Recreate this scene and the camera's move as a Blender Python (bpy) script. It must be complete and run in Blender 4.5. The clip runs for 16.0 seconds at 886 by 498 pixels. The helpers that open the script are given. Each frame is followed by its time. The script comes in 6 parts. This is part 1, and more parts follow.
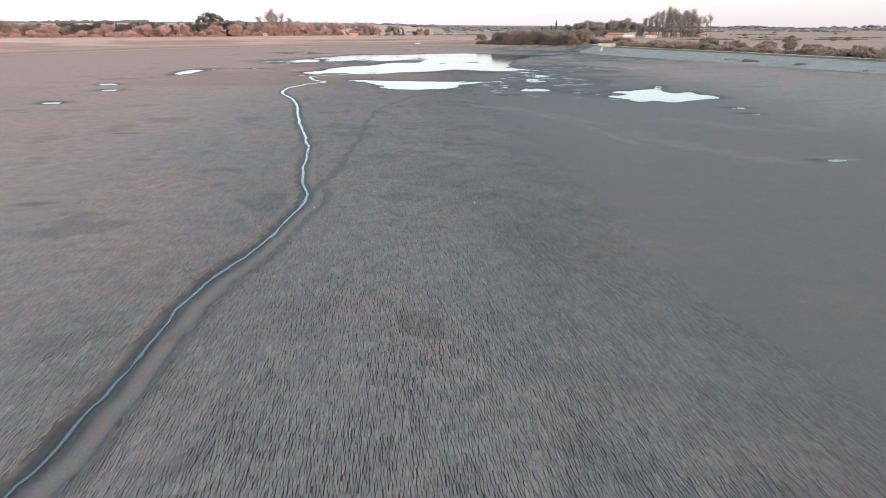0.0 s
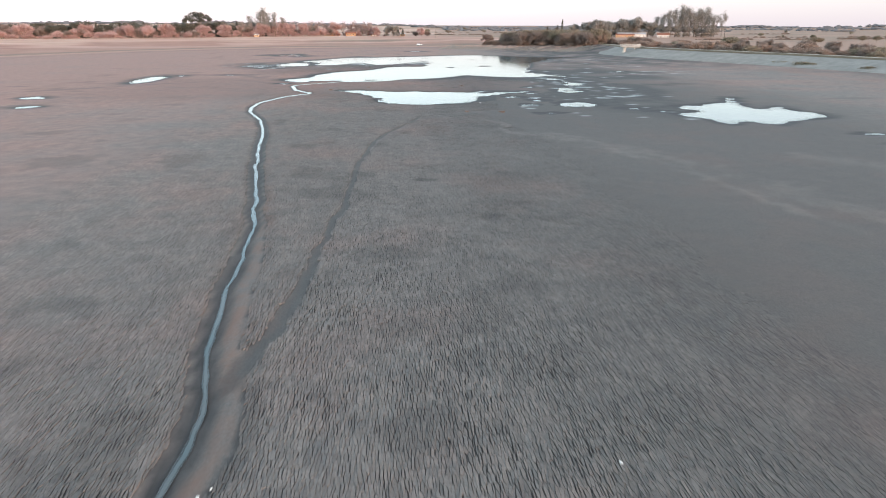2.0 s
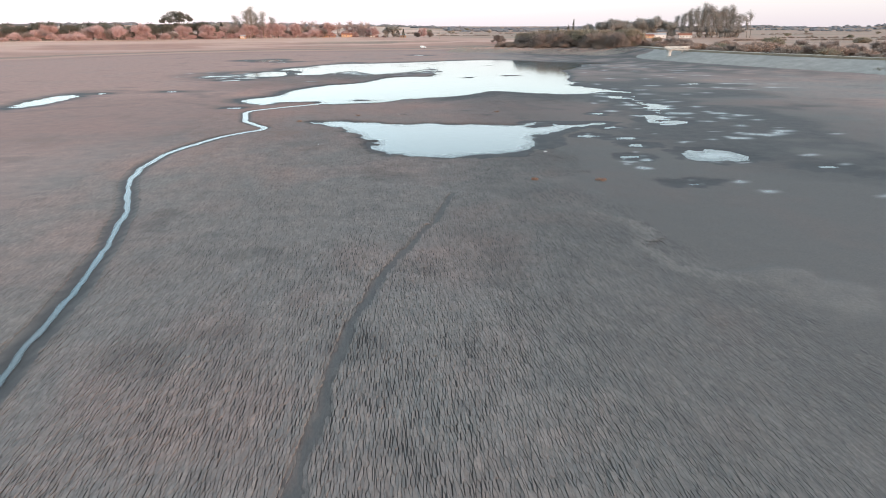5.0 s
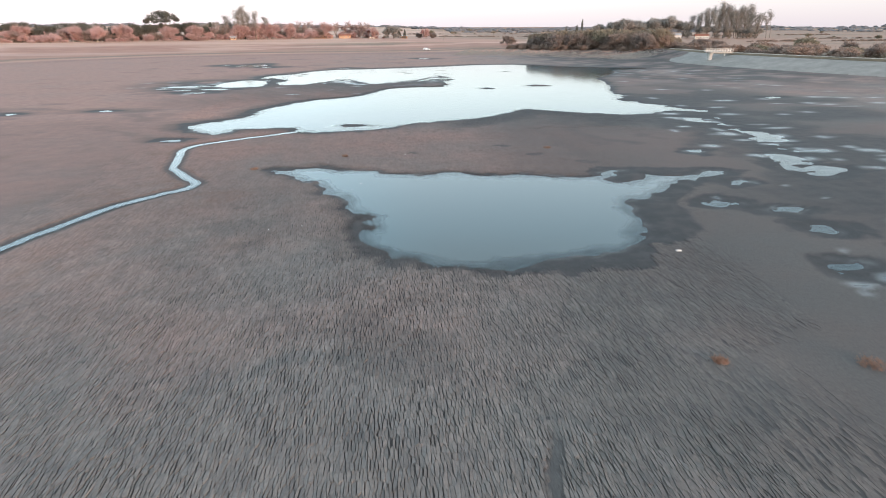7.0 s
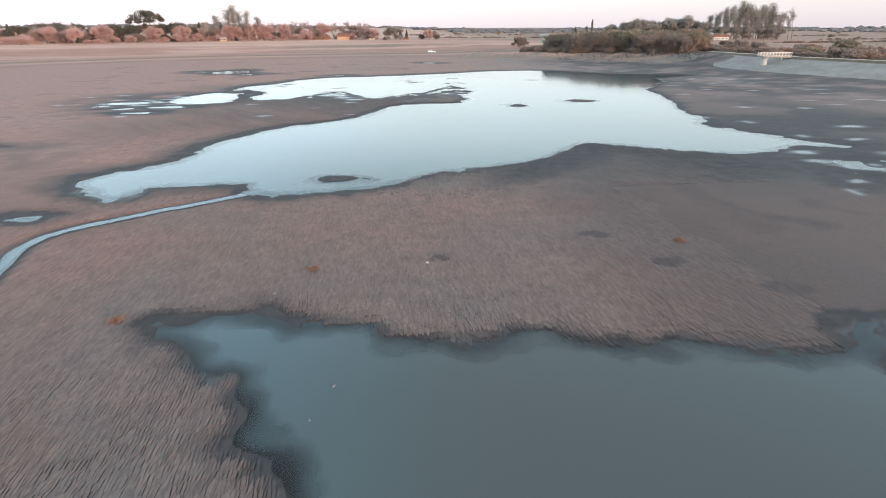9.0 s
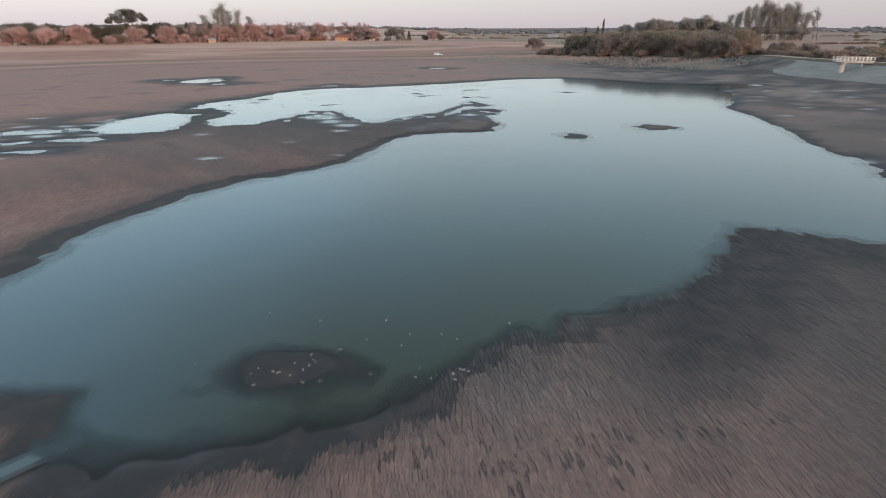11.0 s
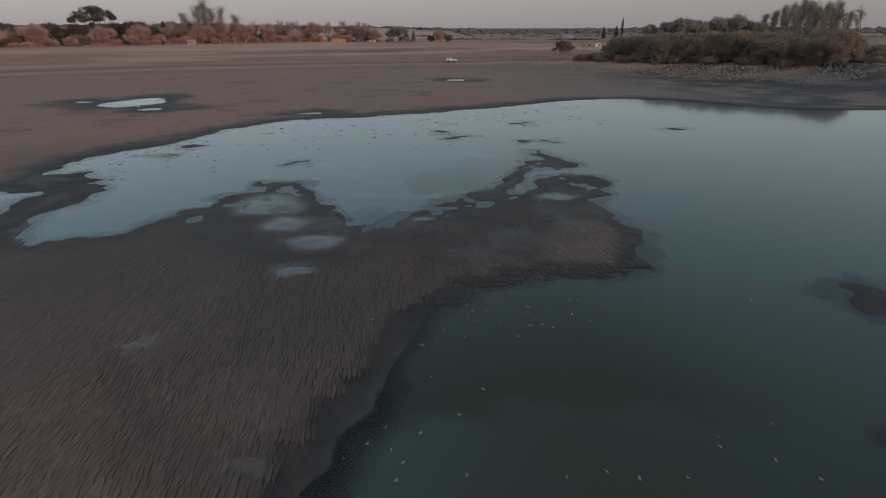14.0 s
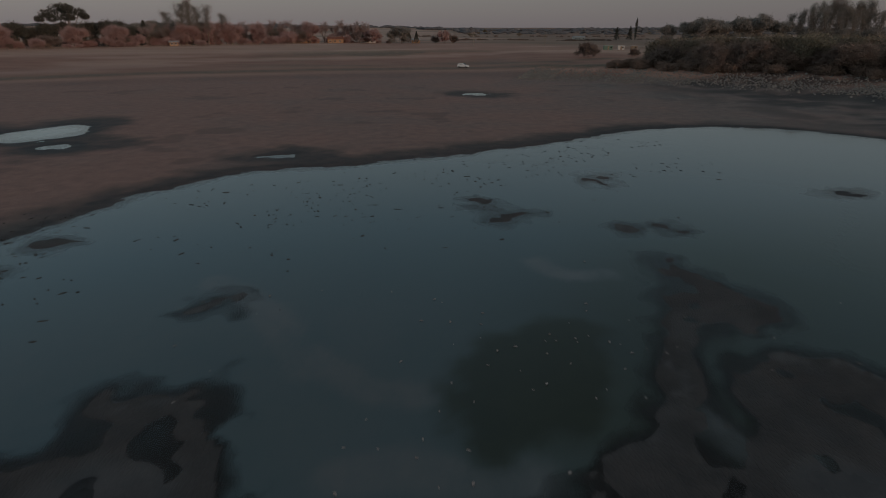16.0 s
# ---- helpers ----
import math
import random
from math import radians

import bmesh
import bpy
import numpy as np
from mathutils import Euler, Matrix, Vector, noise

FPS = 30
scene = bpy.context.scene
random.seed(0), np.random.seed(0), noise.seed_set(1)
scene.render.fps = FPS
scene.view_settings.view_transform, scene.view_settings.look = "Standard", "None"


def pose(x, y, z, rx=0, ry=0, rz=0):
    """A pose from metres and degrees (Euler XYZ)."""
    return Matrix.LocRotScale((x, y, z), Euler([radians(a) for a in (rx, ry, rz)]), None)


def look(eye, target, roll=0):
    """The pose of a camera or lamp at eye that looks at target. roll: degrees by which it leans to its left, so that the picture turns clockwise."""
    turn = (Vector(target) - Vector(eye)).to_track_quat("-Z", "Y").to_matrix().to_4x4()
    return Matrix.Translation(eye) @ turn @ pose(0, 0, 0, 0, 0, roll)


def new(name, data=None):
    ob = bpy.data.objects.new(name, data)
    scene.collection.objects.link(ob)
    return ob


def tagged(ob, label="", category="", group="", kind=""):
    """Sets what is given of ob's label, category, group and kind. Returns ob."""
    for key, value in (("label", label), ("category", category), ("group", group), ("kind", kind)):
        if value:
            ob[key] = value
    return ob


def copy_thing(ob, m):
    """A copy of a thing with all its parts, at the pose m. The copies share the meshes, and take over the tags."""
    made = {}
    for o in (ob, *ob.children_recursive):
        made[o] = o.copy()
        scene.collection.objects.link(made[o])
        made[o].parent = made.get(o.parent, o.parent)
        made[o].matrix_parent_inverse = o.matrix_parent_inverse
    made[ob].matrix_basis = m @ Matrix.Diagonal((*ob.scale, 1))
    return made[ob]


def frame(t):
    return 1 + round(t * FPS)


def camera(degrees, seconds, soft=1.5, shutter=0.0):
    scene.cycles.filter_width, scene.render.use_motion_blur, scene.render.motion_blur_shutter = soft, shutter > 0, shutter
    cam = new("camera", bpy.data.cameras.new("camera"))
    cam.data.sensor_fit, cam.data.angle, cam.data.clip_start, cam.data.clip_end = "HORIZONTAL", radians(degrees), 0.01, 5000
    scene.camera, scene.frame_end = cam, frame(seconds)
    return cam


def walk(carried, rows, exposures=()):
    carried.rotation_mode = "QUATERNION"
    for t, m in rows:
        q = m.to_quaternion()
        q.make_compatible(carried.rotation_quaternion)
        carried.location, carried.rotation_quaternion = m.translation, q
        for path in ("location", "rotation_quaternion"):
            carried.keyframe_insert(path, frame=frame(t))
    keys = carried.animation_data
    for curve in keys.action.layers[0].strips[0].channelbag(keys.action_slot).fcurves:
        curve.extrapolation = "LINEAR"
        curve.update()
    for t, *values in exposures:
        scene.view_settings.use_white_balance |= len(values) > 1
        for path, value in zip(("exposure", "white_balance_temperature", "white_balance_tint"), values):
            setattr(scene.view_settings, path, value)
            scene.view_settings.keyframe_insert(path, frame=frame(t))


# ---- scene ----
# ---- the camera: a drone on a straight line, about 15 to 17 m over the lake bed ----
# seconds, x, y, height, tilt, heading to the right of north, roll (degrees)
FLIGHT = [
    (0, 0.10, -3.52, 17.48, -22.07, 5.78, 0.38),
    (1, -0.09, 15.52, 16.98, -22.06, 5.83, 0.30),
    (2, -0.05, 35.00, 16.59, -22.03, 5.86, 0.24),
    (3, 0.10, 54.38, 16.26, -22.01, 5.88, 0.18),
    (4, 0.28, 73.41, 15.98, -21.97, 5.88, 0.13),
    (5, 0.44, 92.05, 15.74, -21.94, 5.87, 0.09),
    (6, 0.55, 110.38, 15.54, -21.90, 5.86, 0.05),
    (7, 0.61, 128.52, 15.36, -21.87, 5.83, 0.03),
    (8, 0.61, 146.58, 15.21, -21.83, 5.81, 0.01),
    (9, 0.55, 164.65, 15.10, -21.80, 5.77, 0.0),
    (10, 0.43, 182.75, 15.01, -21.78, 5.74, 0.0),
    (11, 0.25, 200.86, 14.96, -21.76, 5.71, 0.0),
    (12, 0.03, 218.93, 14.94, -21.75, 5.69, 0.02),
    (13, -0.23, 236.87, 14.97, -21.75, 5.67, 0.04),
    (14, -0.50, 254.70, 15.08, -21.77, 5.66, 0.07),
    (15, -0.74, 272.52, 15.30, -21.79, 5.66, 0.11),
    (16, -0.88, 290.63, 15.69, -21.83, 5.67, 0.16),
]


def aim(x, y, z, tilt, heading, roll):
    a, b = radians(heading), radians(tilt)
    way = Vector((math.sin(a) * math.cos(b), math.cos(a) * math.cos(b), math.sin(b)))
    eye = Vector((x, y, z))
    return look(eye, eye + way * 10, roll)


cam = camera(77.4, 16.0, soft=1.0, shutter=0.22)
walk(cam, [(row[0], aim(*row[1:])) for row in FLIGHT],
     exposures=[(0, 0.02, 6500, 10), (9, -0.07, 6500, 10), (10.5, -0.49, 6500, 10), (12.5, -1.23, 6530, 10), (14.5, -1.91, 6610, 10), (15, -2.12, 6640, 10), (15.5, -2.33, 6670, 10), (16, -2.70, 6710, 10)])

# ---- light: pale hazy evening sky, low warm sun behind the camera ----
SUN_ELEVATION, SUN_AZIMUTH = radians(6.5), radians(143)  # azimuth clockwise from north (+y)
world = bpy.data.worlds.new("evening_sky")
scene.world = world
world.use_nodes = True
wt = world.node_tree
sky = wt.nodes.new("ShaderNodeTexSky")
sky.sky_type, sky.sun_disc = "NISHITA", False
sky.sun_elevation, sky.sun_rotation = SUN_ELEVATION, SUN_AZIMUTH
sky.air_density, sky.dust_density, sky.ozone_density = 1.0, 1.5, 2.0
coord = wt.nodes.new("ShaderNodeTexCoord")
split = wt.nodes.new("ShaderNodeSeparateXYZ")
ramp = wt.nodes.new("ShaderNodeValToRGB")  # haze, pale and pinkish low down, blue overhead
ramp.color_ramp.elements[0].position, ramp.color_ramp.elements[0].color = 0.0, (0.95, 0.87, 0.96, 1)
ramp.color_ramp.elements[1].position, ramp.color_ramp.elements[1].color = 1.0, (0.68, 0.67, 0.665, 1)
for place, colour in ((0.045, (1.0, 0.95, 1.04, 1)), (0.10, (1.42, 1.55, 1.62, 1)), (0.18, (1.45, 1.70, 1.82, 1)), (0.34, (1.00, 1.44, 1.70, 1)), (0.6, (0.66, 0.78, 0.87, 1))):
    ramp.color_ramp.elements.new(place).color = colour
gain = wt.nodes.new("ShaderNodeMix")
gain.data_type, gain.blend_type = "RGBA", "ADD"
gain.inputs["Factor"].default_value = 0.12
wt.links.new(coord.outputs["Generated"], split.inputs[0])
wt.links.new(split.outputs["Z"], ramp.inputs["Fac"])
side = wt.nodes.new("ShaderNodeMapRange")  # the sky away from the sun, to the west, is a little brighter
side.inputs["From Min"].default_value, side.inputs["From Max"].default_value = -1.0, 1.0
side.inputs["To Min"].default_value, side.inputs["To Max"].default_value = 1.20, 0.76
wt.links.new(split.outputs["X"], side.inputs["Value"])
slant = wt.nodes.new("ShaderNodeMix")
slant.data_type, slant.blend_type = "RGBA", "MULTIPLY"
slant.inputs["Factor"].default_value = 1.0
wt.links.new(ramp.outputs["Color"], slant.inputs["A"])
wt.links.new(side.outputs["Result"], slant.inputs["B"])
wt.links.new(slant.outputs["Result"], gain.inputs["A"])
wt.links.new(sky.outputs["Color"], gain.inputs["B"])
wt.links.new(gain.outputs["Result"], wt.nodes["Background"].inputs["Color"])
wt.nodes["Background"].inputs["Strength"].default_value = 1.0

sun = new("sun", bpy.data.lights.new("sun", "SUN"))
sun.data.energy, sun.data.angle, sun.data.color = 4.9, radians(3.0), (1.0, 0.69, 0.56)
toward_sun = Vector((math.sin(SUN_AZIMUTH) * math.cos(SUN_ELEVATION), math.cos(SUN_AZIMUTH) * math.cos(SUN_ELEVATION), math.sin(SUN_ELEVATION)))
sun.matrix_world = look(toward_sun * 50, (0, 0, 0))


# ---- materials ----
def material(name):
    m = bpy.data.materials.new(name)
    m.use_nodes = True
    return m, m.node_tree, m.node_tree.nodes["Principled BSDF"]


def node(nt, kind, **settings):
    n = nt.nodes.new(kind)
    for key, value in settings.items():
        n.inputs[key].default_value = value
    return n


def mixed(nt, fac, a, b, blend="MIX"):
    n = nt.nodes.new("ShaderNodeMix")
    n.data_type, n.blend_type = "RGBA", blend
    for slot, value in (("Factor", fac), ("A", a), ("B", b)):
        if isinstance(value, (int, float)):
            n.inputs[slot].default_value = value
        elif isinstance(value, tuple):
            n.inputs[slot].default_value = (*value, 1)
        else:
            nt.links.new(value, n.inputs[slot])
    return n.outputs["Result"]


def sums(nt, op, a, b=None, clamp=False):
    n = nt.nodes.new("ShaderNodeMath")
    n.operation, n.use_clamp = op, clamp
    for i, value in enumerate((a, b)):
        if value is None:
            continue
        if isinstance(value, (int, float)):
            n.inputs[i].default_value = value
        else:
            nt.links.new(value, n.inputs[i])
    return n.outputs[0]


def ranged(nt, value, a, b, c=0.0, d=1.0):
    n = nt.nodes.new("ShaderNodeMapRange")
    nt.links.new(value, n.inputs["Value"])
    for key, v in (("From Min", a), ("From Max", b), ("To Min", c), ("To Max", d)):
        n.inputs[key].default_value = v
    return n.outputs["Result"]


def attribute(nt, name):
    n = nt.nodes.new("ShaderNodeAttribute")
    n.attribute_name = name
    return n.outputs["Fac"]


def grain(nt, scale, detail=4.0, rough=0.6, stretch=None):
    geo = nt.nodes.new("ShaderNodeNewGeometry")
    n = node(nt, "ShaderNodeTexNoise", Scale=scale, Detail=detail, Roughness=rough)
    if stretch:
        m = nt.nodes.new("ShaderNodeMapping")
        m.inputs["Scale"].default_value = stretch
        nt.links.new(geo.outputs["Position"], m.inputs["Vector"])
        nt.links.new(m.outputs["Vector"], n.inputs["Vector"])
    else:
        nt.links.new(geo.outputs["Position"], n.inputs["Vector"])
    return n.outputs["Fac"]


def bumped(nt, bsdf, height, strength, distance):
    n = node(nt, "ShaderNodeBump", Strength=strength, Distance=distance)
    nt.links.new(height, n.inputs["Height"])
    nt.links.new(n.outputs["Normal"], bsdf.inputs["Normal"])


def earth_material(name, plates):
    """Dried lake mud, wet mud and, on the banks, dry grass; plates: for the loose crusts, which have real gaps."""
    m, nt, bsdf = material(name)
    wet, brown, crack, grass, red = (attribute(nt, a) for a in ("wet", "brown", "crack", "grass", "red"))
    film = attribute(nt, "film")
    broad, middle, fine = grain(nt, 0.06, 3), grain(nt, 0.55, 5), grain(nt, 7.0, 4)
    tint = sums(nt, "ADD", brown, ranged(nt, broad, 0.3, 0.7, -0.25, 0.25), True)
    col = mixed(nt, tint, (0.192, 0.178, 0.167), (0.334, 0.199, 0.165))
    col = mixed(nt, 1.0, col, mixed(nt, ranged(nt, middle, 0.3, 0.7), (0.80, 0.81, 0.83), (1.13, 1.11, 1.09)), "MULTIPLY")
    col = mixed(nt, 1.0, col, mixed(nt, ranged(nt, fine, 0.25, 0.75), (0.75, 0.75, 0.75), (1.23, 1.22, 1.20)), "MULTIPLY")
    col = mixed(nt, sums(nt, "MULTIPLY", red, ranged(nt, middle, 0.35, 0.6), True), col, (0.20, 0.125, 0.098))
    geo = nt.nodes.new("ShaderNodeNewGeometry")
    if plates:
        crack = None
        shade = ranged(nt, geo.outputs["Random Per Island"], 0, 1, 0.86, 1.13)
        hsv = nt.nodes.new("ShaderNodeHueSaturation")
        nt.links.new(shade, hsv.inputs["Value"])
        nt.links.new(col, hsv.inputs["Color"])
        col, relief = hsv.outputs["Color"], fine
    else:
        warp = node(nt, "ShaderNodeTexNoise", Scale=1.3, Detail=2.0)
        nt.links.new(geo.outputs["Position"], warp.inputs["Vector"])
        shift = nt.nodes.new("ShaderNodeVectorMath")
        shift.operation = "MULTIPLY_ADD"
        shift.inputs[1].default_value = (0.3, 0.5, 0.3)
        nt.links.new(warp.outputs["Color"], shift.inputs[0])
        nt.links.new(geo.outputs["Position"], shift.inputs[2])
        drawn = nt.nodes.new("ShaderNodeMapping")
        drawn.inputs["Scale"].default_value = (1.0, 0.42, 1.0)
        nt.links.new(shift.outputs[0], drawn.inputs["Vector"])
        cells = node(nt, "ShaderNodeTexVoronoi", Scale=5.6)
        cells.voronoi_dimensions, cells.feature = "2D", "DISTANCE_TO_EDGE"
        nt.links.new(drawn.outputs["Vector"], cells.inputs["Vector"])
        gap = ranged(nt, cells.outputs["Distance"], 0.03, 0.15, 1.0, 0.0)
        gap = sums(nt, "MULTIPLY", sums(nt, "MULTIPLY", gap, crack), 0.75)
        col = mixed(nt, gap, col, (0.065, 0.062, 0.060))
        # shade in the slits between the crusts, put into the ground colour
        col = mixed(nt, attribute(nt, "gap"), col, (0.055, 0.053, 0.052))
        relief = sums(nt, "SUBTRACT", sums(nt, "MULTIPLY", fine, 0.35), gap)
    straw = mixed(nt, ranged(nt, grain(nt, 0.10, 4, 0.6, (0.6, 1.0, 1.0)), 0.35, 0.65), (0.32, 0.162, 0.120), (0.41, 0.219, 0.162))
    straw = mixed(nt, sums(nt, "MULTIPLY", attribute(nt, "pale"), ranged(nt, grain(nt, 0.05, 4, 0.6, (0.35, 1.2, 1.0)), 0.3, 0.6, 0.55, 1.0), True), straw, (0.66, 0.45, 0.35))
    straw = mixed(nt, ranged(nt, grain(nt, 0.9, 4), 0.58, 0.80, 0.0, 0.4), straw, (0.17, 0.135, 0.09))
    straw = mixed(nt, sums(nt, "MULTIPLY", attribute(nt, "sedge"), ranged(nt, grain(nt, 0.3, 4), 0.3, 0.6, 0.45, 1.0), True), straw, (0.125, 0.122, 0.08))
    parcel = grain(nt, 0.011, 2, 0.5, (0.35, 1.8, 1.0))
    straw = mixed(nt, sums(nt, "MULTIPLY", attribute(nt, "field"), ranged(nt, parcel, 0.45, 0.60, 0.0, 0.8), True), straw, (0.235, 0.178, 0.13))
    col = mixed(nt, grass, col, straw)
    damp = sums(nt, "MULTIPLY", wet, ranged(nt, middle, 0.2, 0.6, 0.75, 1.1), True)
    col = mixed(nt, damp, col, (0.037, 0.036, 0.037))
    nt.links.new(col, bsdf.inputs["Base Color"])
    dull = ranged(nt, damp, 0.2, 1.0, 0.80, 0.70)
    glaze = nt.nodes.new("ShaderNodeMix")
    nt.links.new(film, glaze.inputs["Factor"])
    nt.links.new(dull, glaze.inputs["A"])
    glaze.inputs["B"].default_value = 0.10
    nt.links.new(glaze.outputs["Result"], bsdf.inputs["Roughness"])
    nt.links.new(ranged(nt, film, 0.0, 1.0, 0.34, 0.60), bsdf.inputs["Specular IOR Level"])
    bumped(nt, bsdf, sums(nt, "MULTIPLY", relief, ranged(nt, film, 0.2, 0.6, 1.0, 0.0)), 0.8, 0.06)
    return m


def water_material(name, light=1.0):
    """Murky water: the bed shows through the shallows, the sky mirrors on top."""
    m, nt, bsdf = material(name)
    depth = attribute(nt, "depth")
    cloud = grain(nt, 0.22, 5, 0.65, (1.0, 0.6, 1.0))
    weed = grain(nt, 0.035, 3)
    murk = mixed(nt, ranged(nt, weed, 0.35, 0.65), tuple(light * c for c in (0.076, 0.126, 0.146)), tuple(light * c for c in (0.086, 0.130, 0.140)))
    green = mixed(nt, ranged(nt, weed, 0.35, 0.65), (0.044, 0.067, 0.068), (0.046, 0.063, 0.045))
    open_water = mixed(nt, attribute(nt, "weed"), murk, green)
    open_water = mixed(nt, attribute(nt, "clay"), open_water, (0.084, 0.099, 0.098))
    open_water = mixed(nt, attribute(nt, "algae"), open_water, mixed(nt, grain(nt, 0.5, 4), (0.019, 0.027, 0.018), (0.036, 0.047, 0.028)))
    silt = sums(nt, "MULTIPLY", attribute(nt, "silt"), ranged(nt, cloud, 0.30, 0.62, 0.25, 1.0), True)
    col = mixed(nt, silt, open_water, (0.135, 0.158, 0.166))
    col = mixed(nt, attribute(nt, "clump"), col, (0.016, 0.018, 0.016))
    nt.links.new(col, bsdf.inputs["Base Color"])
    bsdf.inputs["Roughness"].default_value = 0.07
    bsdf.inputs["IOR"].default_value = 1.333
    ripple = node(nt, "ShaderNodeBump", Strength=0.07, Distance=0.05)
    nt.links.new(grain(nt, 2.2, 3, 0.5, (1.0, 0.5, 1.0)), ripple.inputs["Height"])
    nt.links.new(ripple.outputs["Normal"], bsdf.inputs["Normal"])
    clear = nt.nodes.new("ShaderNodeBsdfTransparent")
    clear.inputs["Color"].default_value = (0.93, 0.95, 0.95, 1)
    gloss = nt.nodes.new("ShaderNodeBsdfGlossy")
    gloss.inputs["Roughness"].default_value = 0.07
    mirror = node(nt, "ShaderNodeFresnel", IOR=1.333)
    for target in (gloss, mirror):
        nt.links.new(ripple.outputs["Normal"], target.inputs["Normal"])
    shallow, whole = nt.nodes.new("ShaderNodeMixShader"), nt.nodes.new("ShaderNodeMixShader")
    nt.links.new(mirror.outputs["Fac"], shallow.inputs["Fac"])
    nt.links.new(clear.outputs["BSDF"], shallow.inputs[1])
    nt.links.new(gloss.outputs["BSDF"], shallow.inputs[2])
    thick = sums(nt, "MAXIMUM", ranged(nt, depth, 0.0, 0.13), sums(nt, "MULTIPLY", silt, 0.8), True)
    nt.links.new(thick, whole.inputs["Fac"])
    nt.links.new(shallow.outputs["Shader"], whole.inputs[1])
    nt.links.new(bsdf.outputs["BSDF"], whole.inputs[2])
    nt.links.new(whole.outputs["Shader"], nt.nodes["Material Output"].inputs["Surface"])
    return m


def plain(name, a, b, rough=0.8, scale=3.0, metal=0.0, bump=0.3, spec=0.4):
    """A surface that varies between two colours at a coarse and a fine scale."""
    m, nt, bsdf = material(name)
    col = mixed(nt, ranged(nt, grain(nt, scale, 5), 0.3, 0.7), a, b)
    fine = grain(nt, scale * 9, 3)
    col = mixed(nt, 1.0, col, mixed(nt, fine, (0.85, 0.85, 0.85), (1.12, 1.12, 1.12)), "MULTIPLY")
    nt.links.new(col, bsdf.inputs["Base Color"])
    bsdf.inputs["Roughness"].default_value, bsdf.inputs["Metallic"].default_value = rough, metal
    bsdf.inputs["Specular IOR Level"].default_value = spec
    bumped(nt, bsdf, fine, bump, 0.02)
    return m


def leafy(name, a, b, c):
    """Foliage or twigs: each leaf and each tree a little different."""
    m, nt, bsdf = material(name)
    geo, info = nt.nodes.new("ShaderNodeNewGeometry"), nt.nodes.new("ShaderNodeObjectInfo")
    col = mixed(nt, geo.outputs["Random Per Island"], a, b)
    col = mixed(nt, ranged(nt, info.outputs["Random"], 0, 1, 0.0, 0.7), col, c)
    col = mixed(nt, 1.0, col, mixed(nt, grain(nt, 0.7, 3), (0.75, 0.75, 0.75), (1.2, 1.2, 1.2)), "MULTIPLY")
    nt.links.new(col, bsdf.inputs["Base Color"])
    bsdf.inputs["Roughness"].default_value = 0.75
    bsdf.inputs["Specular IOR Level"].default_value = 0.2
    through_leaf = nt.nodes.new("ShaderNodeBsdfTranslucent")  # thin leaves let light through
    nt.links.new(col, through_leaf.inputs["Color"])
    both = nt.nodes.new("ShaderNodeMixShader")
    both.inputs["Fac"].default_value = 0.4
    nt.links.new(bsdf.outputs["BSDF"], both.inputs[1])
    nt.links.new(through_leaf.outputs["BSDF"], both.inputs[2])
    nt.links.new(both.outputs["Shader"], nt.nodes["Material Output"].inputs["Surface"])
    return m


MUD, CRUST, WATER = earth_material("lake_mud", False), earth_material("mud_crust", True), water_material("lake_water")
STREAM_WATER = water_material("cloudy_stream_water", 1.12)
BARK = plain("grey_brown_bark", (0.16, 0.12, 0.09), (0.28, 0.22, 0.17), 0.9, 1.5)
PALE_BARK = plain("pale_smooth_bark", (0.30, 0.25, 0.20), (0.45, 0.39, 0.32), 0.8, 1.0)
# reddish twigs, made paler and pinker: the far shore's haze is in the colour
TWIGS = leafy("hazed_red_brown_twigs", (0.52, 0.35, 0.325), (0.70, 0.49, 0.455), (0.52, 0.385, 0.36))
PALE_TWIGS = leafy("bare_grey_twigs", (0.38, 0.295, 0.275), (0.53, 0.425, 0.395), (0.44, 0.33, 0.305))
DIM_TWIGS = leafy("bare_dim_brown_twigs", (0.26, 0.205, 0.18), (0.36, 0.295, 0.26), (0.31, 0.245, 0.212))
DARK_LEAVES = leafy("dark_evergreen_leaves", (0.095, 0.10, 0.084), (0.165, 0.163, 0.135), (0.14, 0.13, 0.108))
GUM_LEAVES = leafy("grey_green_gum_leaves", (0.29, 0.275, 0.25), (0.37, 0.35, 0.32), (0.33, 0.30, 0.272))
SHRUB_LEAVES = leafy("olive_shrub_leaves", (0.235, 0.212, 0.155), (0.315, 0.275, 0.204), (0.34, 0.262, 0.20))
RUST_LEAVES = leafy("rusty_brown_shrub_leaves", (0.32, 0.23, 0.185), (0.40, 0.30, 0.245), (0.34, 0.265, 0.225))
CONCRETE = plain("weathered_concrete", (0.33, 0.31, 0.28), (0.48, 0.46, 0.42), 0.85, 0.6)
PAINTED_RAIL = plain("pale_painted_steel", (0.66, 0.62, 0.56), (0.78, 0.75, 0.70), 0.5, 2.0)
ROCK = plain("pale_grey_rock", (0.165, 0.155, 0.140), (0.31, 0.29, 0.265), 0.9, 0.9, bump=0.6)
WALL_WHITE = plain("white_plaster", (0.52, 0.49, 0.45), (0.66, 0.63, 0.58), 0.8, 0.8)
WALL_OCHRE = plain("ochre_brick_wall", (0.42, 0.24, 0.13), (0.52, 0.31, 0.18), 0.85, 1.2)
ROOF_RED = plain("red_brown_roof_tiles", (0.20, 0.085, 0.055), (0.30, 0.13, 0.085), 0.8, 1.5)
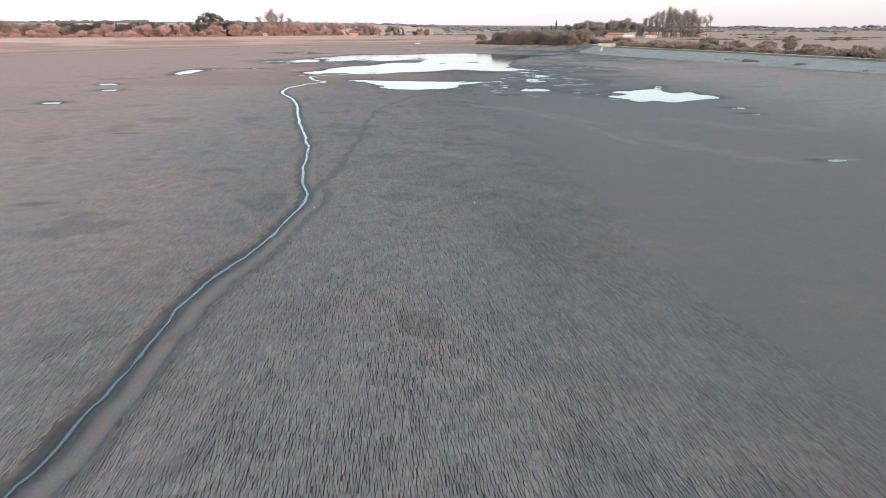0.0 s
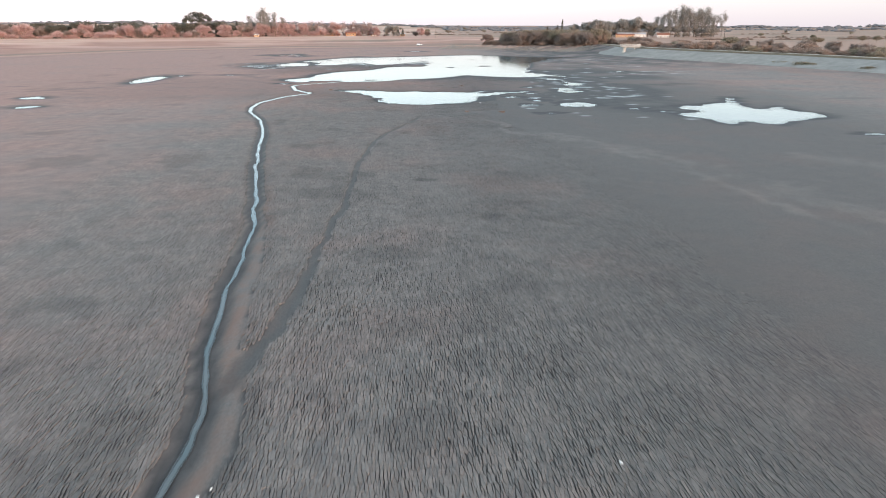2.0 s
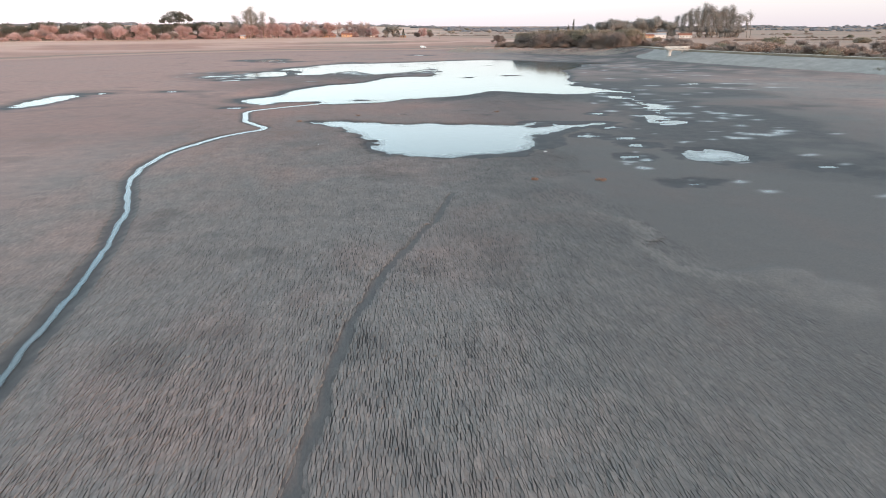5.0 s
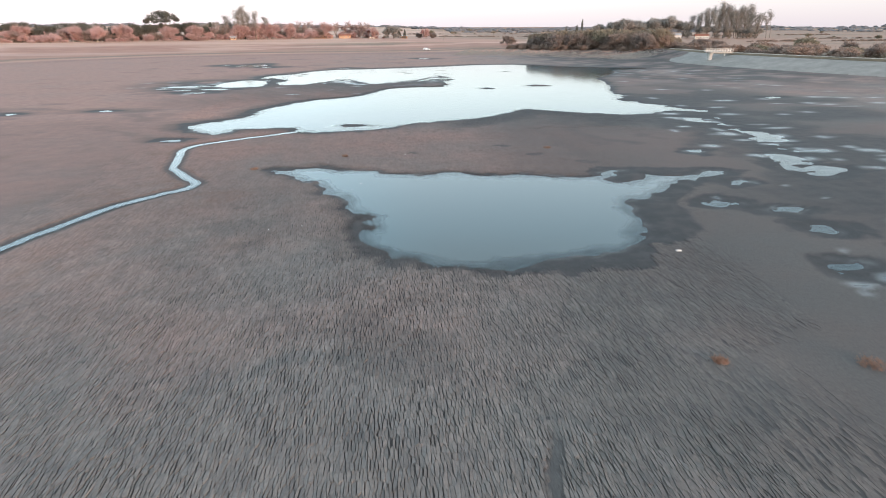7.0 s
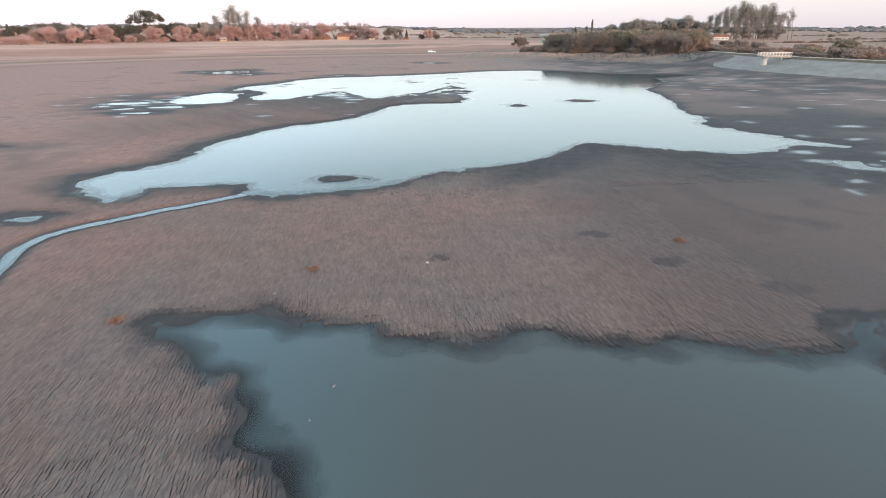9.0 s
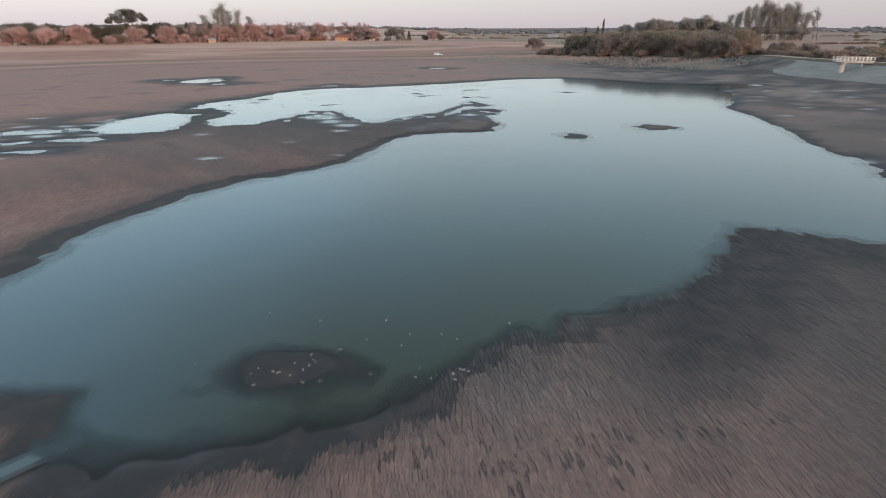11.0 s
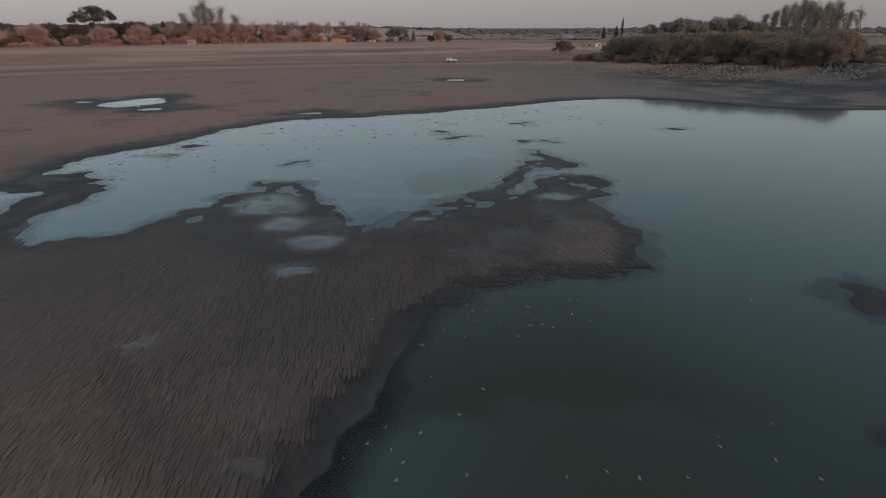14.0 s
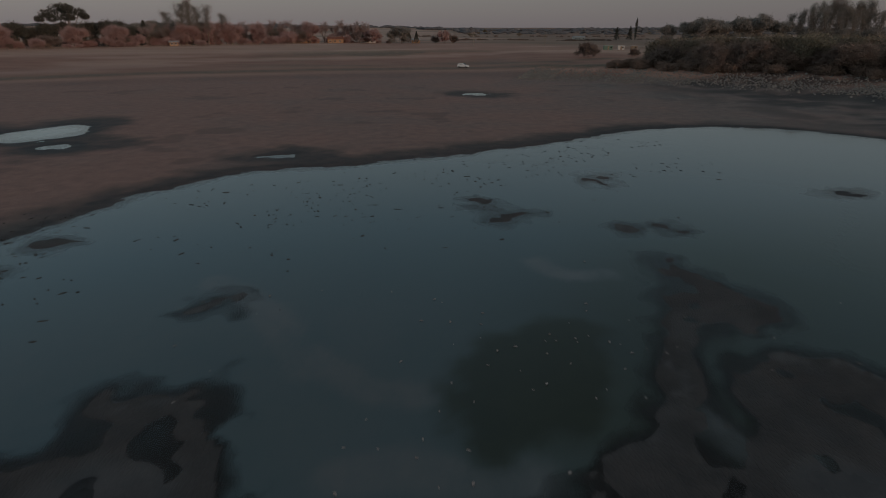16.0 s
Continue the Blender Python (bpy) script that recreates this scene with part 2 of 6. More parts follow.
ROOF_GREY = plain("grey_sheet_roof", (0.34, 0.34, 0.35), (0.50, 0.50, 0.50), 0.5, 0.7, metal=0.3)
WINDOW_DARK = plain("dark_window_glass", (0.02, 0.022, 0.025), (0.035, 0.038, 0.042), 0.1, 2.0, bump=0.0, spec=0.6)
CAR_WHITE = plain("white_car_paint", (0.78, 0.78, 0.77), (0.82, 0.82, 0.81), 0.25, 1.5, bump=0.0, spec=0.6)
RUBBER = plain("black_rubber", (0.02, 0.02, 0.02), (0.035, 0.035, 0.035), 0.8, 4.0)
STEEL = plain("dull_steel", (0.35, 0.35, 0.36), (0.5, 0.5, 0.5), 0.4, 4.0, metal=0.8)
TIMBER = plain("weathered_timber", (0.22, 0.16, 0.11), (0.34, 0.26, 0.19), 0.9, 2.0)
GREEN_PAINT = plain("faded_green_paint", (0.10, 0.17, 0.13), (0.16, 0.24, 0.18), 0.7, 1.0)
REEDS = leafy("dry_red_weed", (0.27, 0.165, 0.12), (0.36, 0.23, 0.17), (0.30, 0.19, 0.14))
SHELL = plain("bleached_white_litter", (0.62, 0.61, 0.58), (0.78, 0.77, 0.74), 0.8, 6.0)
# distance haze is put into the colour: lighter and bluer than leaves
HAZED_LEAVES = leafy("hazed_grey_far_woods", (0.20, 0.21, 0.225), (0.26, 0.27, 0.29), (0.23, 0.24, 0.255))
FEATHER = plain("pale_pink_feather", (0.30, 0.24, 0.22), (0.46, 0.42, 0.40), 0.85, 6.0, bump=0.1)
CLOD = plain("dark_wet_clods", (0.035, 0.036, 0.034), (0.07, 0.068, 0.062), 0.7, 5.0)
PITCHING = plain("grey_stone_pitching", (0.235, 0.226, 0.208), (0.335, 0.322, 0.298), 0.9, 0.25, bump=0.5)
BANK_GRASS = plain("dark_dry_bank_grass", (0.10, 0.082, 0.055), (0.19, 0.15, 0.10), 0.95, 0.5, bump=0.6)
GRAVEL = plain("pale_gravel_track", (0.36, 0.33, 0.28), (0.48, 0.44, 0.38), 0.95, 0.4)


# ---- the lake bed: plan of shores, puddles and stream (metres) ----
WATER_LEVEL = -0.06
LAKE_SOUTH = [(64, 234.2), (57, 235.4), (51.6, 232.7), (46.3, 231), (42.7, 232.2), (39.4, 234.4), (35.8, 236.1), (32.2, 238.4),
              (28.4, 240.3), (22.5, 233.5), (17.3, 230), (12.9, 227.5), (9, 226), (5.2, 224.5), (1.5, 221.8), (-1.2, 219.8),
              (-5, 219), (-8.2, 218.5), (-11.1, 217.5), (-13.7, 220.5), (-14.5, 222.3), (-18.5, 222.4), (-23.5, 222.2), (-25.2, 217.5), (-29, 220.5), (-32.3, 225.6)]
SPIT_SOUTH = [(-28, 231), (-25.4, 233.4), (-24.4, 239.5), (-22.8, 246), (-21.2, 250), (-18.6, 255), (-15, 259.5), (-10.4, 262.4),
              (-6.5, 265), (-3.7, 270), (-1.5, 275), (0.3, 280), (3, 284), (6, 286.4), (11, 287), (16, 287), (18.3, 291.5)]
SPIT_NORTH = [(19, 293.6), (18.5, 298.2), (18.8, 302.5), (22.4, 308.5), (22.2, 312.6), (17.2, 313.4), (15.4, 312.2), (14, 308.5), (12.6, 306.6), (11.9, 309.6),
              (14, 313.4), (16, 315), (21.6, 316.6), (21.2, 321), (20, 325.5), (18.2, 327), (16.2, 321), (13.6, 316), (10.5, 310.2), (5, 304.8), (3, 302.2),
              (-0.4, 299.8), (-2.9, 297.7), (-4.6, 298.3), (-5, 302), (-7.6, 307), (-8.2, 311.8), (-10, 313.5), (-12, 312.8), (-15, 312.8), (-14.5, 309),
              (-16.6, 307.8), (-17, 304.2), (-20.5, 302.6), (-21.6, 299), (-25, 297.1), (-28.4, 296.5), (-30, 300.5), (-30, 305), (-29, 311), (-32, 314.6)]
WEST_POOL = [(-35, 310.3), (-34.3, 304), (-33.5, 299.5), (-34.2, 293.5), (-38, 290.4), (-43, 290.6), (-47, 295), (-46.7, 304), (-43, 311.5), (-39.5, 314.5)]
LAKE_NORTH = [(-38, 318), (-39.3, 323.4), (-37, 327.5), (-33.8, 333), (-29.6, 338), (-26.3, 346), (-22.8, 350), (-18.9, 355), (-9, 357.6), (0.5, 360.4),
              (12, 365), (25, 371), (38, 378.5), (50, 381.5), (59, 380.5), (68, 376.5), (77, 366), (85, 361.2), (92, 359), (98, 358), (105.5, 356.5)]
LAKE_EAST = [(106, 352.6), (100, 350.5), (92.5, 345.5), (88.5, 346), (86.4, 338), (84, 331.5), (79.6, 325), (73.2, 315), (68.4, 309), (68, 302), (65.5, 293), (63.8, 286), (60, 275), (57.5, 267), (58, 262), (55.5, 255),
             (56, 250), (56.5, 246), (59, 243), (60, 239.5)]
SOUTH_POND = [(-12.2, 192), (-10, 192.9), (-7.7, 193.5), (-5.6, 192.5), (-3.7, 191.8), (-0.7, 191.6), (-0.1, 190), (2, 189.5), (5.7, 189.3), (7.2, 189.9), (10.3, 188.9),
              (12.9, 187.8), (15.4, 188.3), (18.6, 187.7), (20.5, 186.8), (22, 186.4), (24, 187.1), (26.8, 188.9), (27.6, 188.9), (25.2, 186.7), (23.6, 185.5), (25, 184.4),
              (26.8, 183.6), (28.6, 185.1), (30.4, 186.5), (32.3, 185.6), (35.8, 186.8), (39.3, 187.9), (37.7, 186.3), (33.9, 184.3), (31.1, 183.1), (28.6, 180.4), (26, 178.6),
              (23.4, 177.4), (22.7, 175.2), (22.2, 172.3), (21.1, 169.4), (19.9, 167), (18.2, 165.4), (15.7, 164.5), (13.2, 164.2), (11.1, 163.9), (10, 163.5), (8.8, 162.9),
              (7, 163.1), (5.8, 163.4), (4.2, 163.3), (3.6, 164.1), (2.6, 164.9), (1.5, 164.6), (0.8, 164.7), (0.1, 165.9), (-1.4, 167.4), (-1.8, 170.4), (-1.2, 172.2),
              (-1.2, 175.1), (-3, 177.8), (-3.6, 180.6), (-5.6, 183.3), (-6.1, 185.1), (-7, 187.6), (-8.6, 187.7), (-10.2, 189.5)]
# mud that stays soaked round the pond's east end
SOAKED = [(41, 188.5), (40.7, 186), (35.4, 182.7), (30.1, 178.8), (27.6, 174.7), (26.5, 169.4), (23.9, 166.6), (21.1, 166), (19.4, 163.8), (18.7, 162.1), (17.7, 161.3), (15.4, 161.7),
          (14.1, 161.4), (12.2, 160.7), (11.7, 161.5), (9.9, 161.8), (8.4, 162), (10, 166), (20, 172), (22, 184), (24, 190), (28, 190.5)]
EAST_POND = [(59, 144.5), (63, 146.6), (66.5, 148.5), (64, 153), (67, 156.2), (72, 157), (76.2, 160), (81, 163), (84.6, 170), (86, 169), (82.5, 162), (80, 156), (80.5, 150.5),
             (84, 151.5), (87.5, 153), (86.5, 147), (88.5, 143.6), (86.5, 137.8), (82, 137), (80, 135.4), (75.5, 133.6), (71.5, 130.6), (68.5, 135), (65, 133.6), (62.5, 132), (62.8, 137), (61, 139.6)]
# x, y, half widths
PUDDLES = [(-78, 137.5, 2.2, 2.0), (-84.5, 181, 2.6, 2.6), (-76.7, 164.5, 2.3, 2.0), (-75.5, 229, 3.6, 12.0), (-55, 384.5, 6.0, 8.5), (-66.5, 386, 1.8, 1.6),
           (-47, 373, 2.6, 2.0), (-15.6, 364, 1.5, 1.3), (21.8, 434, 3.0, 2.6), (-47, 278, 2.8, 1.1), (-44.5, 286, 3.4, 1.5), (-54, 293, 4.2, 1.6), (-50, 296, 2.6, 0.9), (-58, 289, 2.0, 0.8), (-52, 284, 2.2, 0.8),
           (-70.6, 242.6, 1.6, 1.0), (-54.2, 245.4, 1.5, 0.9), (-30.8, 213, 0.8, 0.5), (81.5, 120.3, 1.8, 0.9), (80, 111.6, 1.5, 0.8), (63.7, 68, 1.6, 0.8), (92, 254, 2.2, 1.2)]
SPIT_PUDDLES = [(-21.5, 271, 1.3, 0.9), (-13.7, 280.8, 0.9, 0.7), (-6.4, 294.5, 2.0, 1.5), (-7.4, 289.4, 1.2, 0.8), (2, 299.4, 1.1, 0.5), (-27.5, 288, 1.2, 0.9)]
EAST_PUDDLES = [(57.5, 224, 3.4, 3.4), (58.5, 213, 2.6, 4.0), (57, 205, 2.8, 2.0), (51, 193, 2.2, 2.8), (52, 187.5, 2.2, 1.6), (49.3, 185.2, 1.7, 1.1),
                (31.8, 175.5, 1.3, 0.9), (37, 173.1, 1.3, 0.8), (36.2, 168, 1.0, 0.8), (32, 160.3, 1.1, 0.8), (42, 198, 1.1, 0.9), (43.5, 160.3, 4.2, 3.8),
                (55, 218.5, 2.4, 3.2), (59, 208, 1.6, 2.6), (54.5, 199, 2.0, 3.4), (48, 189, 1.5, 2.2), (53.5, 153, 1.5, 0.8), (57.6, 148.2, 1.2, 0.7), (33.2, 147.6, 1.2, 0.6), (38, 182.5, 1.2, 0.9)]
ISLETS = [(-36.2, 315.8, 4.2, 3.4), (-4.6, 223.3, 2.4, 1.6), (28.3, 281.8, 2.0, 2.3), (43.3, 288.3, 3.3, 3.1), (7.8, 340.6, 1.3, 1.6), (9.2, 336.8, 1.3, 0.9), (22, 348, 0.8, 1.5), (23.4, 350, 0.7, 1.0),
          (45.6, 341, 1.8, 1.0), (-12.1, 322.5, 0.7, 0.8), (-13, 320.7, 0.7, 0.6), (22.8, 333.1, 0.7, 0.7), (19.2, 333.4, 0.7, 0.6), (-28, 334, 1.1, 0.9), (-29.5, 327.6, 0.9, 0.6)]
# the bed under water: streaks of pale silt, sunken weed, beds of dark algae
SILT_STREAKS = [[(-12.5, 325.5), (-8.1, 320.1), (-5.7, 315.8), (-2.6, 312.8), (0.2, 311.8)], [(-3.4, 307.1), (-0.8, 307.5), (4, 305.9)], [(9.6, 326.6), (10.9, 324.3), (13.6, 324.4)],
                [(12, 309.4), (12.9, 306.9), (15.2, 305.8)], [(-7.5, 301), (-6.5, 296), (-4.5, 300)], [(-1.2, 299.2), (1.8, 299.3), (3.6, 300.6)]]
SUNKEN_WEED = [[(11, 266.2), (12, 267.3), (13, 266.8), (14.1, 266.3)], [(7.7, 263.4), (8.9, 262.7), (9.1, 261.4), (9.4, 260.3)], [(27, 275.2), (30.6, 276.6)], [(18.5, 270.2), (20.2, 270.8)]]
ALGAE = [[(-5.5, 264.6), (-3.4, 268.7), (-2, 271.8), (0.5, 273.7), (3.6, 273.2), (4.4, 274.2), (6.9, 274.6), (9.3, 273.6), (12.4, 272.5), (16, 272), (21, 276), (22, 288), (10, 289), (3, 286), (-1, 279), (-4, 270)],
         [(1.1, 311.7), (4.7, 316.4), (9.1, 318.5), (11, 314.6), (8.6, 310.2), (4.7, 307.1), (1.9, 307.9)], [(-4, 298.6), (-3.5, 301.2), (-1.9, 303.1), (-0.7, 302.5), (-1.4, 298.1)]]
PALE_SWATHS = [[(152, 224), (144, 183), (129, 149), (113, 126), (89, 101), (73, 92), (65, 96), (59, 105)], [(24, 124), (33, 113), (39.5, 99), (45, 86), (49, 75.5), (53, 69), (63, 69)],
               [(-31, 166), (-39, 159), (-48.5, 163), (-51, 155), (-43, 141)]]
# the low scarp where the deep cracks end
SCARP = [(-24, 158), (-16, 154), (-8.8, 150), (-3, 152), (2, 150), (7.2, 146.6), (14.8, 141.4), (22, 135.4), (20.8, 129), (22.4, 124.2), (27, 125.5), (31, 121.7), (32.2, 115.2), (33.2, 108.7), (37, 97), (40, 80)]
STREAM = [(-16.5, -60), (-15.6, 8), (-15.2, 16), (-14.7, 21), (-14.4, 27), (-13.7, 33.5), (-12.6, 37), (-11.3, 41), (-10.2, 45.6), (-9.4, 50.5), (-8.9, 56.8),
          (-10.4, 62.6), (-11, 69), (-11.8, 79), (-12.1, 83), (-13.6, 91), (-15.6, 100), (-17.3, 110), (-19, 119.5), (-21, 132), (-23.6, 143),
          (-28.5, 157.5), (-28.8, 166), (-27.5, 173), (-25, 179.5), (-22, 184), (-20.2, 186), (-19.9, 188.3), (-22, 191.2), (-24.5, 195.5),
          (-25.7, 201.5), (-26.5, 206), (-25, 209.7), (-21.2, 213), (-16.8, 216), (-12, 219.8)]
GULLY = [(-9.2, 57), (-7.3, 63), (-6.1, 70.6), (-5.8, 77), (-4.6, 86), (-4.2, 94), (-3.7, 104), (-2.8, 114.5), (-1.7, 121), (1.3, 130.4), (4.5, 138),
         (6, 142), (7.2, 146), (7, 149), (5, 151.5), (1, 153), (-2.2, 154.5), (-6, 157.5), (-9.5, 165), (-12.5, 176), (-15, 186)]
# the lake's rim: x, y, width of the slope on the lake side, height on the rim, height of the land behind, width of the slope behind
RIM = [(-900, -300, 20, 0.5, 5, 160), (-420, 110, 20, 0.5, 5, 160), (-265, 290, 20, 0.5, 4.5, 160), (-220, 357, 20, 0.5, 4.5, 160), (-167, 439, 20, 0.5, 4.5, 165), (-132, 474, 20, 0.5, 4.5, 170),
       (-84, 498, 20, 0.6, 4.5, 190), (-25, 512, 22, 0.7, 4.5, 200), (30, 515, 30, 1.0, 4.0, 170), (62, 506, 34, 2.3, 3.6, 90), (92, 490, 36, 3.6, 3.4, 40), (146, 430, 30, 4.8, 3.0, 30),
       (153.5, 364, 15, 5.2, 2.8, 26), (185, 290, 15, 5.2, 2.8, 26), (214, 200, 15, 5.2, 2.8, 26), (240, 100, 15, 5.2, 2.8, 26), (330, -300, 15, 5.2, 2.8, 26)]

# damp swales, and damp spots with half widths
SWALES = [[(-71, 250), (-63, 247.5), (-58, 248.5), (-49, 243.5), (-41.7, 232)], [(-47, 226), (-41, 220), (-37, 217), (-31, 212), (-28, 207.5)], [(-92, 196), (-80, 204), (-66, 214), (-52, 222)],
          [(84, 300), (76, 268), (78, 240), (90, 222), (110, 212)]]
DAMP = [(16.3, 204, 1.8, 0.8), (19.7, 198.5, 1.5, 1.2), (42.6, 44.4, 3.0, 1.0), (46.5, 41.8, 3.4, 0.9), (-36.5, 55, 2.2, 0.7), (24.9, 193.3, 2.0, 1.4), (4.2, 200.4, 0.9, 0.6), (31.5, 157.5, 1.6, 1.1), (36, 152.5, 1.7, 0.9), (-12.6, 178, 0.8, 0.6),
        (9.5, 83, 1.3, 0.8), (4.2, 97, 1.2, 0.7), (-44, 96, 2.4, 0.9), (29, 66, 1.6, 0.7)]

scatter = random.Random(19)
SEEPS = [(scatter.gauss(57, 9), scatter.uniform(168, 262), scatter.uniform(0.6, 2.2), scatter.uniform(0.5, 1.6)) for k in range(70)]
SEEPS += [(scatter.uniform(72, 118), scatter.uniform(235, 345), scatter.uniform(0.8, 3.0), scatter.uniform(0.6, 1.6)) for k in range(40)]
SEEPS += [(scatter.gauss(-52, 8), scatter.gauss(294, 9), scatter.uniform(0.6, 2.4), scatter.uniform(0.4, 1.2)) for k in range(34)]
SEEPS += [(scatter.uniform(26, 60), scatter.uniform(140, 185), scatter.uniform(0.4, 1.1), scatter.uniform(0.3, 0.6)) for k in range(14)]
SEEPS = [row for row in SEEPS if not (18 < row[0] < 42 and row[1] > 186)]
SEEPS += [(x, y, 1.25 * a, 1.25 * b) for x, y, a, b in SPIT_PUDDLES]
SEEPS += [(55.9, 159, 1.6, 0.9), (38.6, 146.8, 1.4, 0.8), (39.5, 143.4, 1.3, 0.7), (50, 140.7, 1.3, 0.7), (58.7, 137.9, 1.5, 0.8), (30.9, 154.1, 1.2, 0.7), (-9, 299, 2.2, 2.4), (-11.5, 305, 3.4, 4.0), (15.7, 304.8, 2.2, 1.3), (-6.2, 271.7, 1.1, 0.7)]

lattice = np.random.RandomState(7).rand(256, 256)


def wave(x, y, size, seed=0):
    """Smooth noise of 0 to 1, in patches of that size in metres."""
    u, v = x / size + 37.7 * seed, y / size + 91.3 * seed
    i, j = np.floor(u).astype(int), np.floor(v).astype(int)
    f, g = u - i, v - j
    f, g = f * f * (3 - 2 * f), g * g * (3 - 2 * g)
    a, b = lattice[i % 256, j % 256], lattice[(i + 1) % 256, j % 256]
    c, d = lattice[i % 256, (j + 1) % 256], lattice[(i + 1) % 256, (j + 1) % 256]
    return (a * (1 - f) + b * f) * (1 - g) + (c * (1 - f) + d * f) * g


def rough(x, y, size, octaves=4, seed=0):
    total, weight, part = 0.0, 0.0, 1.0
    for k in range(octaves):
        total = total + part * wave(x, y, size / 2 ** k, seed + k)
        weight += part
        part *= 0.55
    return total / weight


def smooth(a, b, x):
    t = np.clip((x - a) / (b - a), 0, 1)
    return t * t * (3 - 2 * t)


def rounded(points, closed=True, steps=3):
    """A smooth line through the points of a plan."""
    p = np.array(points, float)
    n, out = len(p), []
    for i in range(n if closed else n - 1):
        if closed:
            a, b, c, d = p[i - 1], p[i], p[(i + 1) % n], p[(i + 2) % n]
        else:
            a, b, c, d = p[max(i - 1, 0)], p[i], p[i + 1], p[min(i + 2, n - 1)]
        for k in range(steps):
            t = k / steps
            out.append(0.5 * (2 * b + (c - a) * t + (2 * a - 5 * b + 4 * c - d) * t * t + (3 * b - a - 3 * c + d) * t ** 3))
    if not closed:
        out.append(p[-1])
    return np.array(out)


def to_line(x, y, line, closed=False, reach=None):
    """Distance to a line and how far along it, in points; inside (closed lines): the side as well."""
    best, along = np.full(x.shape, 1e9), np.zeros(x.shape)
    if x.size == 0:
        return best, along, along > 0
    inside = np.zeros(x.shape, bool)
    n = len(line)
    for i in range(n if closed else n - 1):
        (ax, ay), (bx, by) = line[i], line[(i + 1) % n]
        ex, ey = bx - ax, by - ay
        t = np.clip(((x - ax) * ex + (y - ay) * ey) / (ex * ex + ey * ey + 1e-9), 0, 1)
        d = (x - ax - t * ex) ** 2 + (y - ay - t * ey) ** 2
        nearer = d < best
        best[nearer], along[nearer] = d[nearer], i + t[nearer]
        if closed:
            inside ^= ((ay > y) != (by > y)) & (x < ex * (y - ay) / (ey + 1e-12) + ax)
    return np.sqrt(best), along, inside


SHORES = [rounded(LAKE_SOUTH + SPIT_SOUTH + SPIT_NORTH + WEST_POOL + LAKE_NORTH + LAKE_EAST), rounded(SOUTH_POND), rounded(EAST_POND)]


def wandering(line, amount, size, seed, step=0.7):
    """The same line, shaken sideways by noise of that size."""
    run = np.concatenate([[0], np.cumsum(np.hypot(*np.diff(line, axis=0).T))])
    at = np.arange(0, run[-1], step)
    p = np.stack([np.interp(at, run, line[:, 0]), np.interp(at, run, line[:, 1])], -1)
    way = np.gradient(p, axis=0)
    way /= np.linalg.norm(way, axis=1)[:, None]
    return p + np.stack([way[:, 1], -way[:, 0]], -1) * (amount * (rough(at, 0 * at, size, 3, seed) - 0.5))[:, None]


STREAM_LINE, GULLY_LINE = wandering(rounded(STREAM, False, 4), 0.9, 4.5, 71), wandering(rounded(GULLY, False, 3), 0.7, 5.0, 72, 1.2)
SCARP_LINE = wandering(rounded(SCARP, False, 2), 2.2, 5.0, 73, 1.5)
RIM_LINE = np.array([row[:2] for row in RIM], float)
RIM_FORM = np.array([row[2:] for row in RIM], float)


def stream_half(y):
    """Half the stream's width, which swells and shrinks on the way."""
    return 0.11 + 0.06 * smooth(40, 75, y) + 0.06 * smooth(85, 120, y) + 0.28 * smooth(132, 195, y) + 0.16 * (rough(y, 0 * y + 3.0, 4.0, 3, 23) - 0.5)


